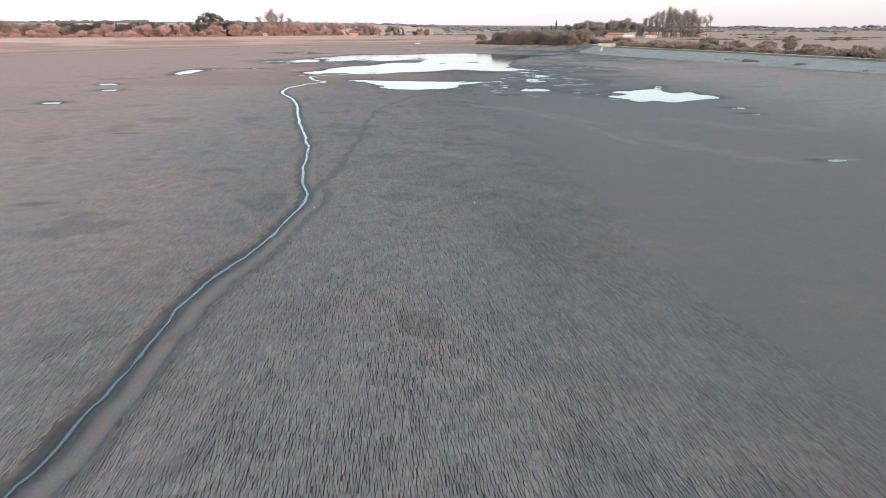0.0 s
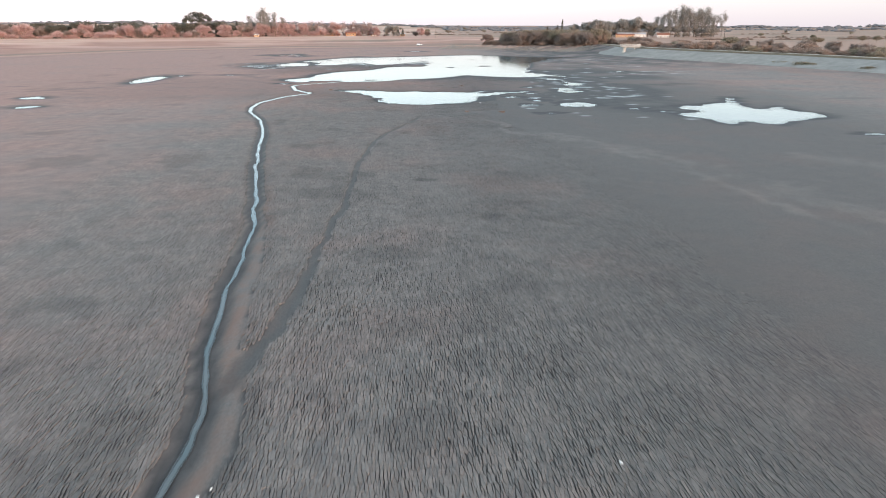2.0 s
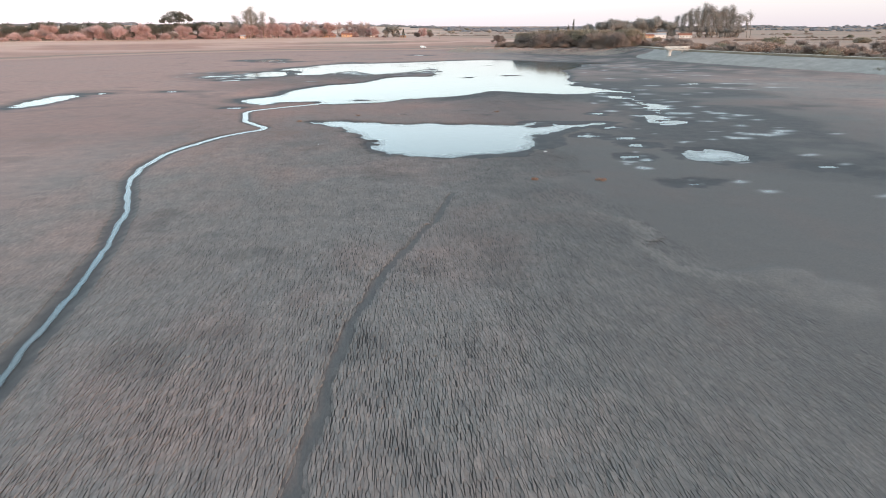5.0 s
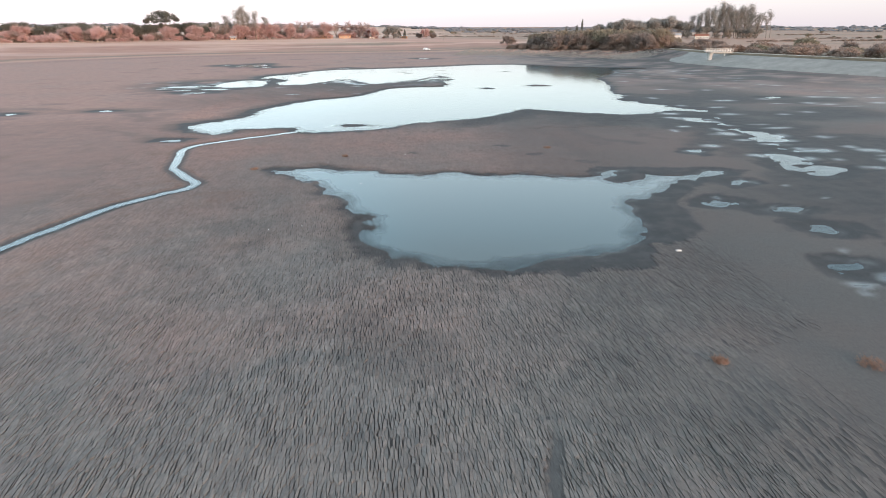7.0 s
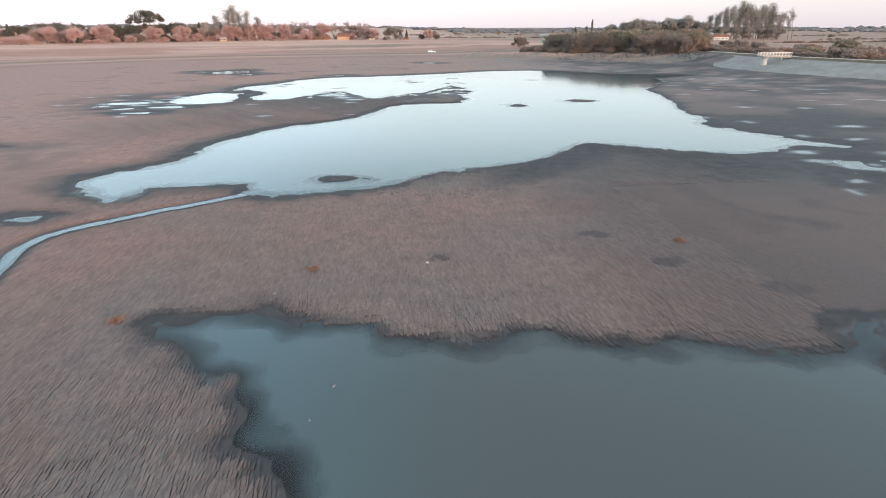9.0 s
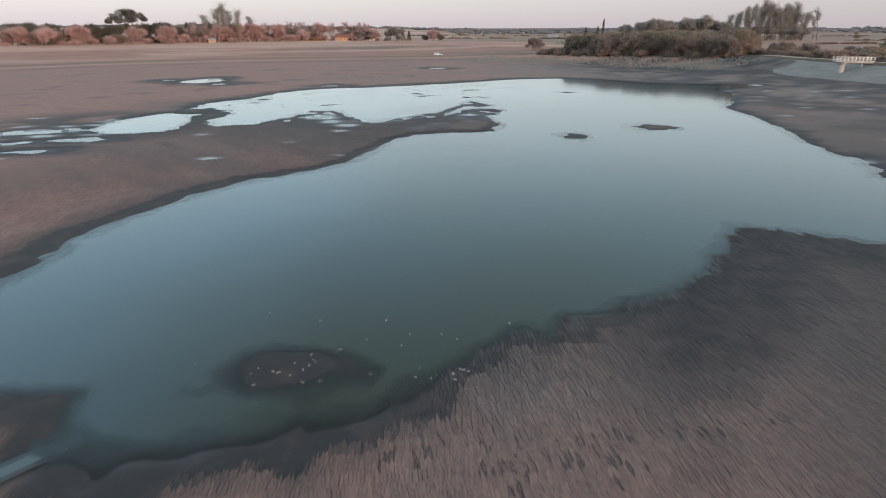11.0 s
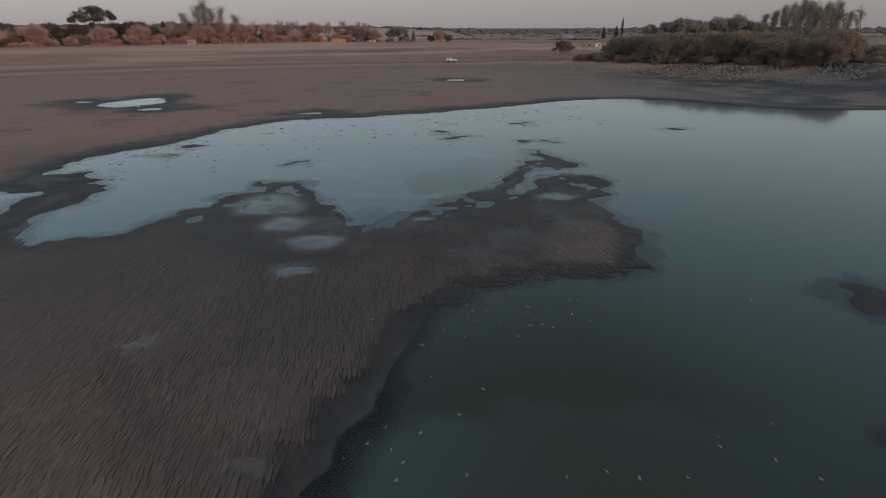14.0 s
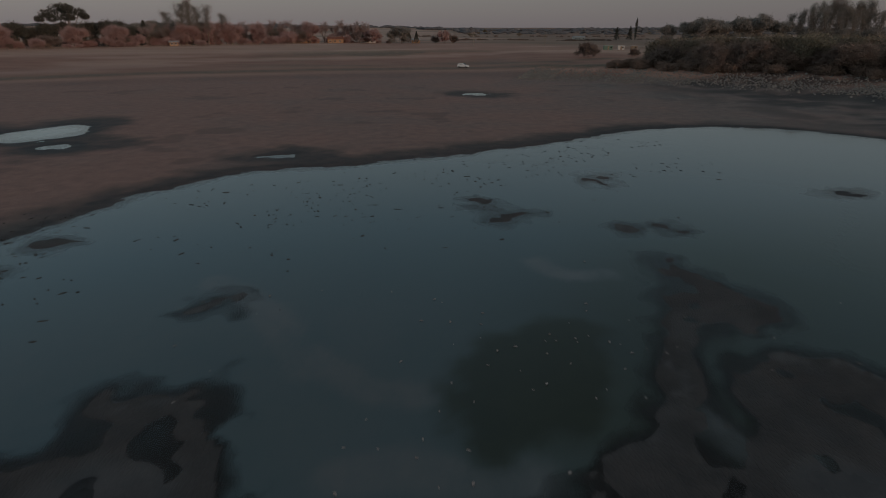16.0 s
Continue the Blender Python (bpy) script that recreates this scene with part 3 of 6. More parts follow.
def land(x, y):
    """The ground's height and its look at each place: a dict of arrays."""
    x, y = np.asarray(x, float), np.asarray(y, float)
    shape = x.shape
    x, y = x.ravel(), y.ravel()
    # rim, banks and dam
    r, s, _ = to_line(x, y, RIM_LINE)
    i = np.clip(s.astype(int), 0, len(RIM) - 2)
    a, b = RIM_LINE[i], RIM_LINE[i + 1]
    side = (b[:, 0] - a[:, 0]) * (y - a[:, 1]) - (b[:, 1] - a[:, 1]) * (x - a[:, 0])
    r = np.where(side > 0, r, -r)  # beyond the rim is positive
    w = smooth(0, 1, s - i)[:, None]
    form = RIM_FORM[i] * (1 - w) + RIM_FORM[i + 1] * w
    inner, crest, back, outer = form.T
    dam = smooth(2.6, 5.0, crest)
    before = crest * np.clip(1 + (r + 2.5 * dam) / inner, 0, 1) ** 1.15
    before = np.maximum(before, 2.0 * dam * (1 - 0.6 * smooth(4.9, 5.15, crest)) * smooth(-46, -12, r))
    behind = crest + (back - crest) * smooth(2.5 * dam, outer, r)
    z = np.where(r < 0, np.minimum(before, crest), behind) - 0.6 * smooth(5.0, 5.2, crest) * smooth(-22, -12, r) * smooth(16, 8, r)
    far = smooth(300, 2500, r)
    z = z + far * 34 * (rough(x, y, 1300, 3, 5) - 0.28) * smooth(0, 1, 0.4 + y / 3000)
    z = z + 0.5 * (rough(x, y, 40, 3, 9) - 0.5) * smooth(5, 60, r)
    # water
    near = (x > -110) & (x < 158) & (y > -70) & (y < 460)
    xn, yn = x[near], y[near]
    shake = 1 + 1.3 * smooth(284, 300, yn) * smooth(24, 10, xn)
    wx = xn + 1.1 * shake * (rough(xn, yn, 5.0, 4, 1) - 0.5) + 1.7 * (rough(xn, yn, 1.5, 2, 21) - 0.5)
    wy = yn + 1.3 * shake * (rough(xn, yn, 5.0, 4, 2) - 0.5) + 1.8 * (rough(xn, yn, 1.5, 2, 22) - 0.5)
    d = np.full(xn.shape, 60.0)  # distance to open water, negative in it
    for line in SHORES:
        lo, hi = line.min(0) - 25, line.max(0) + 25
        box = (wx > lo[0]) & (wx < hi[0]) & (wy > lo[1]) & (wy < hi[1])
        e, _, inside = to_line(wx[box], wy[box], line, True)
        d[box] = np.minimum(d[box], np.where(inside, -e, e))
    for cx, cy, px, py in ISLETS:
        e = np.hypot((xn + 1.9 * (wx - xn) - cx) / px, (yn + 1.6 * (wy - yn) - cy) / py)
        d = np.maximum(d, (1 - e) * min(px, py))
    shallow = np.zeros(xn.shape)
    for cx, cy, px, py in (PUDDLES + EAST_PUDDLES) * (xn.size > 0):
        box = (abs(xn - cx) < px + 12) & (abs(yn - cy) < py + 12)
        ux, uy = xn[box] + 1.5 * (wx[box] - xn[box]), yn[box] + 1.3 * (wy[box] - yn[box])
        e = np.hypot((ux - cx) / px, (uy - cy) / py)
        q = (e - 1) * min(px, py)
        shallow[box] = np.maximum(shallow[box], smooth(2.5, -0.5, q))
        d[box] = np.minimum(d[box], np.where(q < 0, q * 0.5, q))
    film = np.zeros(xn.shape)
    for cx, cy, px, py in SEEPS * (xn.size > 0):
        box = (abs(xn - cx) < 2.2 * px + 1) & (abs(yn - cy) < 2.2 * py + 1)
        film[box] = np.maximum(film[box], smooth(1.35, 0.45, np.hypot((xn[box] + 0.7 * (wx[box] - xn[box]) - cx) / px, (yn[box] + 0.7 * (wy[box] - yn[box]) - cy) / py)))
    e, along, _ = to_line(xn, yn, STREAM_LINE)
    half = stream_half(yn)
    stream = e - half
    # the mud flats north of the spit barely stand out of the water
    flats = smooth(24, 8, np.hypot((xn + 4) / 1.5, (yn - 308) / 1.0))
    flats = np.maximum(flats, smooth(26, 8, np.hypot(xn - 62, (yn - 235) / 2.2)) * 0.6)
    slope_in = 0.085 - 0.045 * flats
    h = np.where(d > 0, np.minimum(0.10, d * (0.055 - 0.045 * flats)) + WATER_LEVEL, WATER_LEVEL + d * slope_in)
    h = np.maximum(h, WATER_LEVEL - 1.6)
    speck = rough(xn, yn, 2.4, 3, 12) - 0.5
    h = h + (0.05 + 0.11 * flats) * speck * smooth(0.0, 0.6, abs(d) + 0.1) * smooth(-8 - 8 * flats, -0.5, d) * np.where(d > 0, 0.5 + 0.6 * flats, 1.0)
    bar = smooth(0.60, 0.74, rough(xn, yn, 9.0, 3, 33)) * flats * smooth(-14, -1, d) * (yn < 262)
    h = h + 0.20 * bar * (d < 0)
    tail = smooth(299, 306, yn + 3 * (rough(xn, yn, 7, 3, 28) - 0.5)) * smooth(34, 20, abs(xn + 2)) * smooth(335, 325, yn)
    h = np.where(d > 0, h - tail * np.minimum(0.08, 0.92 * (h - WATER_LEVEL)) + tail * 0.03 * (rough(xn, yn, 3.0, 3, 29) - 0.48), h)
    h = h + 0.10 * (rough(xn, yn, 22, 4, 3) - 0.5) * smooth(1.0, 14.0, d) * (1 - tail)
    h = h + 0.035 * (rough(xn, yn, 1.4, 2, 4) - 0.5) * smooth(0.5, 2.0, d)
    bank = WATER_LEVEL - 0.04 + np.clip(stream - 0.25, 0, 0.7) * 0.15 + np.clip(stream - 1.1, 0, 99) * 0.03
    h = np.minimum(h, bank)
    g, _, _ = to_line(xn + 0.35 * (wx - xn), yn + 0.35 * (wy - yn), GULLY_LINE)
    gully = smooth(0.54, 0.14, g - 0.30 * smooth(80, 58, yn))
    h = h - (0.012 + 0.043 * smooth(149, 143, yn)) * gully * smooth(1.0, 3.0, d)
    _, salong, _ = to_line(wx, wy, SCARP_LINE)
    k0 = np.clip(salong.astype(int), 0, len(SCARP_LINE) - 2)
    sa, sb = SCARP_LINE[k0], SCARP_LINE[k0 + 1]
    sdist = np.hypot(*(np.stack([wx, wy], -1) - (sa + (sb - sa) * (salong - k0)[:, None])).T)
    below = np.where((sb[:, 0] - sa[:, 0]) * (wy - sa[:, 1]) - (sb[:, 1] - sa[:, 1]) * (wx - sa[:, 0]) < 0, sdist, -sdist)  # south-west of the scarp is positive
    ledge = smooth(-0.35, 0.15, below) * smooth(14, 4, below) * smooth(-22, -14, xn)
    h = h + 0.07 * ledge * smooth(0.3, 1.2, stream)
    z[near] = np.where(z[near] > 0.25, np.maximum(z[near], h), h + z[near])
    # looks
    wet, brown = np.zeros(x.shape), smooth(140, 235, y) * 0.78 + 0.65 * smooth(-8, -70, x)
    brown = brown * (1 - 0.45 * smooth(258, 290, y) * smooth(45, 28, abs(x + 2)) * smooth(335, 325, y))
    brown = brown * (1 - 0.3 * smooth(30, 80, x) * smooth(300, 350, y))
    brown = brown * (1 - 0.5 * smooth(28, 66, x))
    crack, grass, red = np.zeros(x.shape), np.zeros(x.shape), np.zeros(x.shape)
    ragged = rough(xn, yn, 6.0, 4, 6)
    dd = d + 2.2 * (ragged - 0.5)
    lake_side = np.maximum(smooth(205, 225, yn), smooth(26, 34, xn) * smooth(118, 135, yn)) * (1 - 0.65 * smooth(-46, -54, xn))
    wetn = (0.68 + 0.27 * lake_side) * smooth(1.5 + 0.9 * lake_side, 0.2 + 0.3 * lake_side, dd) + (0.22 + 0.18 * smooth(0, -6, xn) + 0.33 * lake_side) * smooth(3.5 + 4 * lake_side, 1.2, dd)
    wetn = np.maximum(wetn, 0.24 * smooth(165, 185, yn) * smooth(240, 226, yn) * smooth(-100, -55, xn) * smooth(110, 70, xn))
    east = smooth(1.25, 0.6, np.hypot((xn - 64) / 42, (yn - 215) / 95)) * smooth(0.36, 0.62, rough(xn, yn, 20, 4, 8) + 0.16 * smooth(26, 8, abs(xn - 57)))
    north = smooth(1.2, 0.5, np.hypot((xn + 46) / 26, (yn - 298) / 22)) * smooth(0.28, 0.46, rough(xn, yn, 12, 4, 13))
    apron = smooth(60, 90, xn) * smooth(250, 310, yn) * 0.85
    wetn = np.maximum(wetn, np.maximum(np.maximum(east * 0.88, north * 0.85), apron * smooth(0.3, 0.6, ragged)))
    wetn = np.maximum(wetn, 0.52 * smooth(1.25, 0.1, stream + 0.9 * (ragged - 0.5)))
    wetn = np.maximum(wetn, 0.85 * smooth(0.85, 0.3, stream + 0.5 * (ragged - 0.5)))
    right = np.array(STREAM_LINE)[np.clip(along.astype(int), 0, len(STREAM_LINE) - 1)][:, 0]
    # this term only darkens a band along the near stream's right bank
    wetn = np.maximum(wetn, 0.42 * smooth(2.9, 2.0, stream + 1.2 * (ragged - 0.5)) * smooth(1.0, 2.0, stream) * (xn > right) * smooth(75, 50, yn))
    wetn = np.maximum(wetn, 0.9 * smooth(0.8, 0.45, stream + 0.4 * (ragged - 0.5)) * (xn < right) * smooth(110, 60, yn))
    wetn = np.maximum(wetn, (0.16 + 0.40 * smooth(150, 143, yn)) * gully)
    stains = smooth(0.66, 0.76, rough(xn, yn, 7.0, 3, 14)) * 0.28
    wetn = np.maximum(wetn, stains)
    for line in SWALES * (xn.size > 0):
        e, _, _ = to_line(xn + 1.6 * (wx - xn), yn + 1.6 * (wy - yn), np.array(line, float))
        wetn = np.maximum(wetn, 0.42 * smooth(3.2, 0.3, e) * smooth(0.25, 0.55, ragged))
    for cx, cy, px, py in DAMP * (xn.size > 0):
        wetn = np.maximum(wetn, (0.5 + 0.28 * (cy > 180)) * smooth(1.3, 0.6, np.hypot((xn + 0.6 * (wx - xn) - cx) / px, (yn + 0.6 * (wy - yn) - cy) / py)))
    wetn = np.maximum(wetn, 0.85 * smooth(8, 2, d + 9 * (ragged - 0.5)) * smooth(312, 325, yn) * smooth(70, 50, xn))
    wetn = np.maximum(wetn, bar * (d < 0) * 0.85)
    wetn = np.maximum(wetn, 0.25 * film)
    soaked = smooth(26, 14, np.hypot((xn - 2) / 1.35, yn - 306)) * (d > -1)
    wetn = np.maximum(wetn, soaked * smooth(0.25, 0.55, rough(xn, yn, 8, 4, 26) + 0.25 * smooth(286, 300, yn)) * 0.85)
    wetn = np.maximum(wetn, 0.95 * tail * (d > -2))
    film = np.maximum(film * 0.75, soaked * smooth(0.53, 0.70, rough(xn, yn, 7.5, 4, 27)) * smooth(278, 290, yn) * 0.3)
    film = np.maximum(film, 0.15 * tail * smooth(0.3, 0.6, rough(xn, yn, 6.0, 3, 69)))
    film = np.maximum(film, 0.55 * smooth(0.7, 0.0, d) * smooth(0.45, 0.7, ragged) * (d > 0.05))
    wetn = np.maximum(wetn, (0.46 + 0.12 * smooth(110, 150, yn)) * smooth(0, 26, xn + 10 * (ragged - 0.5)) * smooth(120, 70, xn + 14 * (ragged - 0.5)) * smooth(-68, -40, yn) * smooth(330, 250, yn))
    wetn = np.maximum(wetn, 0.66 * smooth(30, 6, d + 8 * (ragged - 0.5)) * smooth(258, 284, yn) * smooth(32, 20, abs(xn + 4)) * smooth(330, 318, yn))
    e, _, inside = to_line(xn + 0.8 * (wx - xn), yn + 0.8 * (wy - yn), rounded(SOAKED), True)
    wetn = np.maximum(wetn, 0.96 * smooth(0.5, -0.3, np.where(inside, -e, e)))
    rim_light = smooth(-0.3, 0.3, below) * smooth(2.4, 0.8, below) * smooth(-4, 10, xn) * smooth(0.3, 0.55, ragged)
    for line in PALE_SWATHS * (xn.size > 0):
        e, _, _ = to_line(xn + 3 * (wx - xn), yn + 3 * (wy - yn), rounded(line, False, 2))
        rim_light = np.maximum(rim_light, 0.8 * smooth(4.5, 0.5, e) * smooth(0.3, 0.55, ragged))
    wetn = wetn * (1 - 0.6 * rim_light)
    streaks = rough(xn + 0.7 * yn, 0.35 * yn, 3.0, 3, 68)
    wetn = np.maximum(wetn, (0.42 + 0.5 * (streaks - 0.4)) * smooth(232, 264, yn) * smooth(-62, -34, xn) * smooth(40, 22, xn) * smooth(345, 325, yn))
    wetn = np.maximum(wetn, 0.9 * smooth(14, 4, d + 7 * (ragged - 0.5)) * smooth(4, 16, xn) * smooth(200, 216, yn) * smooth(262, 245, yn))
    mound = smooth(1.2, 0.5, np.hypot((xn - 14.6 - 0.25 * (yn - 293)) / 4.2, (yn - 293) / 6.5) + 0.5 * (ragged - 0.5))
    wetn = wetn * (1 - 0.5 * mound)
    wetn = np.minimum(wetn, 1 - (0.24 - 0.12 * smooth(297, 304, yn)) * smooth(278, 296, yn) * smooth(34, 28, abs(xn)))
    wetn = np.minimum(wetn, 1 - 0.10 * smooth(-4, 2, xn) * smooth(60, 48, xn) * smooth(212, 217, yn) * smooth(256, 248, yn))
    wet[near] = np.clip(wetn, 0, 1)
    brown[near] = brown[near] * (1 - 0.75 * smooth(297, 305, yn) * smooth(345, 335, yn) * smooth(6, 2, d) * smooth(50, 40, abs(xn)))
    brown[near] = np.maximum(brown[near] * (1 - 0.6 * smooth(-2, 6, xn) * smooth(212, 222, yn) * smooth(262, 250, yn)), 0.5 * mound)
    sheen = np.zeros(x.shape)
    sheen[near] = np.clip(film, 0, 1)
    k = smooth(46, 22, abs(xn - 2)) * smooth(320, 280, yn) * (0.55 + 0.6 * rough(xn, yn, 25, 3, 15))
    k = k * (1 - 0.45 * smooth(0.6, 0.95, wetn)) * (1 - smooth(0.90, 0.96, wetn)) * smooth(22, 3, xn - 8 - 9 * smooth(100, 150, yn) - 14 * (rough(xn, yn, 30, 2, 16) - 0.5))
    k = k * (1 - 0.75 * smooth(0.5, -0.8, below) * smooth(9, 16, xn) * smooth(162, 150, yn))
    k = k * (1 - 0.35 * smooth(250, 275, yn)) * (1 - gully * smooth(149, 143, yn)) * smooth(0.5, 1.4, stream)
    k = np.maximum(k, 0.5 * smooth(250, 262, yn) * smooth(36, 26, abs(xn + 5)) * smooth(330, 318, yn) * (1 - mound * 0.5))
    k = np.maximum(k, 0.75 * smooth(0, 7, xn) * smooth(48, 40, xn) * smooth(208, 217, yn) * smooth(256, 246, yn))
    crack[near] = np.clip(k, 0, 1)
    verge = smooth(2.3, 1.5, stream + 1.0 * (ragged - 0.5)) * (xn > right) * smooth(100, 70, yn)
    crack[near] = crack[near] * (1 - 0.95 * verge)
    red[near] = np.where(xn > right, 0.8 * smooth(2.2, 0.8, stream) * smooth(0.3, 0.7, stream), 0.25 * smooth(1.7, 0.5, stream) * smooth(0.3, 0.8, stream)) * smooth(140, 60, yn)
    red[near] = np.maximum(red[near], smooth(0.6, 0.8, rough(xn, yn, 4.0, 3, 17)) * smooth(-6, -16, xn) * smooth(150, 175, yn) * smooth(260, 220, yn) * 0.6)
    strand = r + 6 * (rough(x, y, 30, 3, 18) - 0.5)
    grass = np.where(dam > 0.3, smooth(-3.5, -1.5, strand), smooth(8, 60, strand + 30 * (rough(x, y, 60, 3, 19) - 0.5)))
    shore = dam < 0.3
    grass = np.maximum(grass, smooth(-27, -17, strand) * smooth(418, 432, y) * smooth(36, 60, x))
    grass = np.maximum(grass, 0.75 * smooth(-16, -9, strand) * smooth(60, 30, strand) * shore)
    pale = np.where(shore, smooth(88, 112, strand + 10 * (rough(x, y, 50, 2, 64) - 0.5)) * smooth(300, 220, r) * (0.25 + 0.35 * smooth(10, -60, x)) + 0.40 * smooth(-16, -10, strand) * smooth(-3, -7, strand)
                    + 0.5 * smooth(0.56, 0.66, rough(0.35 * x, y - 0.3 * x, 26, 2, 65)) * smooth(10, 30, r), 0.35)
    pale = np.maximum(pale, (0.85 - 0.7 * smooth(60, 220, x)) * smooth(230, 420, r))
    sedge = 0.40 * smooth(90, 170, x) * smooth(0, 8, r) + 0.95 * smooth(-6, -1, strand) * smooth(12, 4, strand) * shore + 0.75 * smooth(0.52, 0.62, rough(0.5 * x, y, 30, 3, 66) + 0.07) * smooth(12, 25, r) * smooth(130, 100, r) * smooth(-90, -20, x)
    field = smooth(170, 300, r)
    wet = np.maximum(wet, 0.30 * smooth(-34, -22, strand) * smooth(-13, -18, strand) * shore * rough(x, y, 18, 3, 67))
    wet = np.maximum(wet, 0.30 * smooth(-60, -16, r) * smooth(-8, -16, r) * dam * smooth(0.35, 0.6, rough(x, y, 14, 3, 20)))
    silt = np.zeros(x.shape)
    silt[near] = np.clip(flats * 1.3 * np.where(yn > 262, smooth(16, -12, xn + 8 * (ragged - 0.5)), 0.0), 0.08, 1)
    shoal = np.zeros(x.shape)
    shoal[near] = flats * (yn > 262)
    ditch = np.zeros(x.shape)
    furrow = np.zeros(x.shape)
    furrow[near] = gully * smooth(149, 143, yn)
    ditch[near] = (stream < 1.6) & (d > 0.3)
    out = dict(pale=np.clip(pale, 0, 1), sedge=np.clip(sedge, 0, 1), field=field, shoal=shoal, ditch=ditch, furrow=furrow, silt=silt, film=sheen, z=z, wet=wet, brown=np.clip(brown, 0, 1), crack=crack, grass=np.clip(grass, 0, 1), red=red, rim=r, dam=dam)
    return {key: value.reshape(shape) for key, value in out.items()}


def height(x, y):
    return float(land(np.array([x]), np.array([y]))["z"][0])


def steps(fine_lo, fine_hi, step, lo, hi, grow=1.12, most=90.0):
    """Grid lines: even between the fine bounds, wider and wider outside them."""
    mid = list(np.arange(fine_lo, fine_hi + step / 2, step))
    up, s, v = [], step, mid[-1]
    while v < hi:
        s = min(s * grow, most)
        v += s
        up.append(v)
    down, s, v = [], step, mid[0]
    while v > lo:
        s = min(s * grow, most)
        v -= s
        down.append(v)
    return np.array(down[::-1] + mid + up)


def grid_mesh(name, verts, quads, mat, looks):
    me = bpy.data.meshes.new(name)
    me.vertices.add(len(verts))
    me.vertices.foreach_set("co", verts.astype(np.float32).ravel())
    me.loops.add(quads.size)
    me.loops.foreach_set("vertex_index", quads.astype(np.int32).ravel())
    me.polygons.add(len(quads))
    width = quads.shape[1]
    me.polygons.foreach_set("loop_start", np.arange(0, quads.size, width, dtype=np.int32))
    me.polygons.foreach_set("loop_total", np.full(len(quads), width, dtype=np.int32))
    me.update(calc_edges=True)
    for key, values in looks.items():
        me.attributes.new(key, "FLOAT", "POINT").data.foreach_set("value", values.astype(np.float32).ravel())
    me.materials.append(mat)
    me.polygons.foreach_set("use_smooth", np.ones(len(quads), dtype=bool))
    return me


CRUSTS, SPIT_CRUSTS, EAST_CRUSTS = (-35.0, 26.0, 8.0, 226.0), (-44.0, 26.0, 232.0, 306.0), (0.0, 46.0, 216.0, 258.0)


def crusted(x, y, look_of, region):
    """Where loose crusts cover the mud: 0 to 1, with a ragged edge."""
    x0, x1, y0, y1 = region
    u = x + 9 * (rough(x, y, 8.0, 3, 45) - 0.5) + 4 * (wave(x, y, 45, 46) - 0.5)
    edge = np.minimum(smooth(x0, x0 + 4, u), smooth(x1, x1 - 4, u)) * smooth(y1, y1 - 14, y + 8 * (rough(x, y, 6.0, 3, 48) - 0.5)) * smooth(y0, y0 + 3, y)
    return edge * smooth(0.62, 0.35, look_of["film"]) * smooth(1.02, 0.90, look_of["wet"]) * smooth(0.08, 0.3, look_of["crack"]) * (1 - 0.8 * look_of["furrow"])


def openness(x, y):
    """How wide the gaps between the crusts are: closing towards the sides."""
    u = x + 12 * (rough(x, y, 11.0, 3, 47) - 0.5)
    u = u - 30 * smooth(210, 220, y) * smooth(258, 250, y) * smooth(4, 20, x)
    return np.clip((0.28 + 0.72 * smooth(26, 7, u - 6 * smooth(110, 160, y))) * (1 - 0.55 * smooth(172, 200, y) * smooth(240, 228, y)) * (1 - 0.65 * smooth(288, 302, y)) * (0.30 + 0.70 * smooth(-32, -12, u)), 0, 1)


gx = steps(-32, 32, 0.4, -4200, 4200, 1.04, 120)
gy = steps(12, 384, 0.4, -700, 4600, 1.04, 120)
GX, GY = np.meshgrid(gx, gy, indexing="ij")
LAND = land(GX, GY)
# where the ground is painted dark, to deepen the shade between crusts
LAND["gap"] = 0.85 * smooth(0.45, 0.8, np.maximum.reduce([crusted(GX, GY, LAND, region) for region in (CRUSTS, SPIT_CRUSTS, EAST_CRUSTS)])) * openness(GX, GY) ** 0.5
cols = np.arange(GX.size).reshape(GX.shape)
quads = np.stack([cols[:-1, :-1], cols[1:, :-1], cols[1:, 1:], cols[:-1, 1:]], -1).reshape(-1, 4)
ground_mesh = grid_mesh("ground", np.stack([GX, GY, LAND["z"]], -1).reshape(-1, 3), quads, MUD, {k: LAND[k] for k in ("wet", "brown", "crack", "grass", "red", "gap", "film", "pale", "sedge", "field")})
ground = tagged(new("ground", ground_mesh), "grey cracked mud of a drained lake with dry grass banks", "ground", kind="structure")

# water stands wherever the bed lies below its level
low = (LAND["z"] < WATER_LEVEL + 0.02) & (LAND["ditch"] < 0.5) & (GX > -110) & (GX < 125) & (GY > -70) & (GY < 460)
keep = (low[:-1, :-1] | low[1:, :-1] | low[1:, 1:] | low[:-1, 1:]).ravel()
wet_quads = quads[keep]
used, index = np.unique(wet_quads, return_inverse=True)
water_verts = np.stack([GX.ravel()[used], GY.ravel()[used], np.full(len(used), WATER_LEVEL)], -1)
WX, WY = water_verts[:, 0], water_verts[:, 1]
BEND_X, BEND_Y = WX + 1.6 * (rough(WX, WY, 3.0, 4, 81) - 0.5), WY + 1.6 * (rough(WX, WY, 3.0, 4, 82) - 0.5)
DEEP = WATER_LEVEL - LAND["z"].ravel()[used]


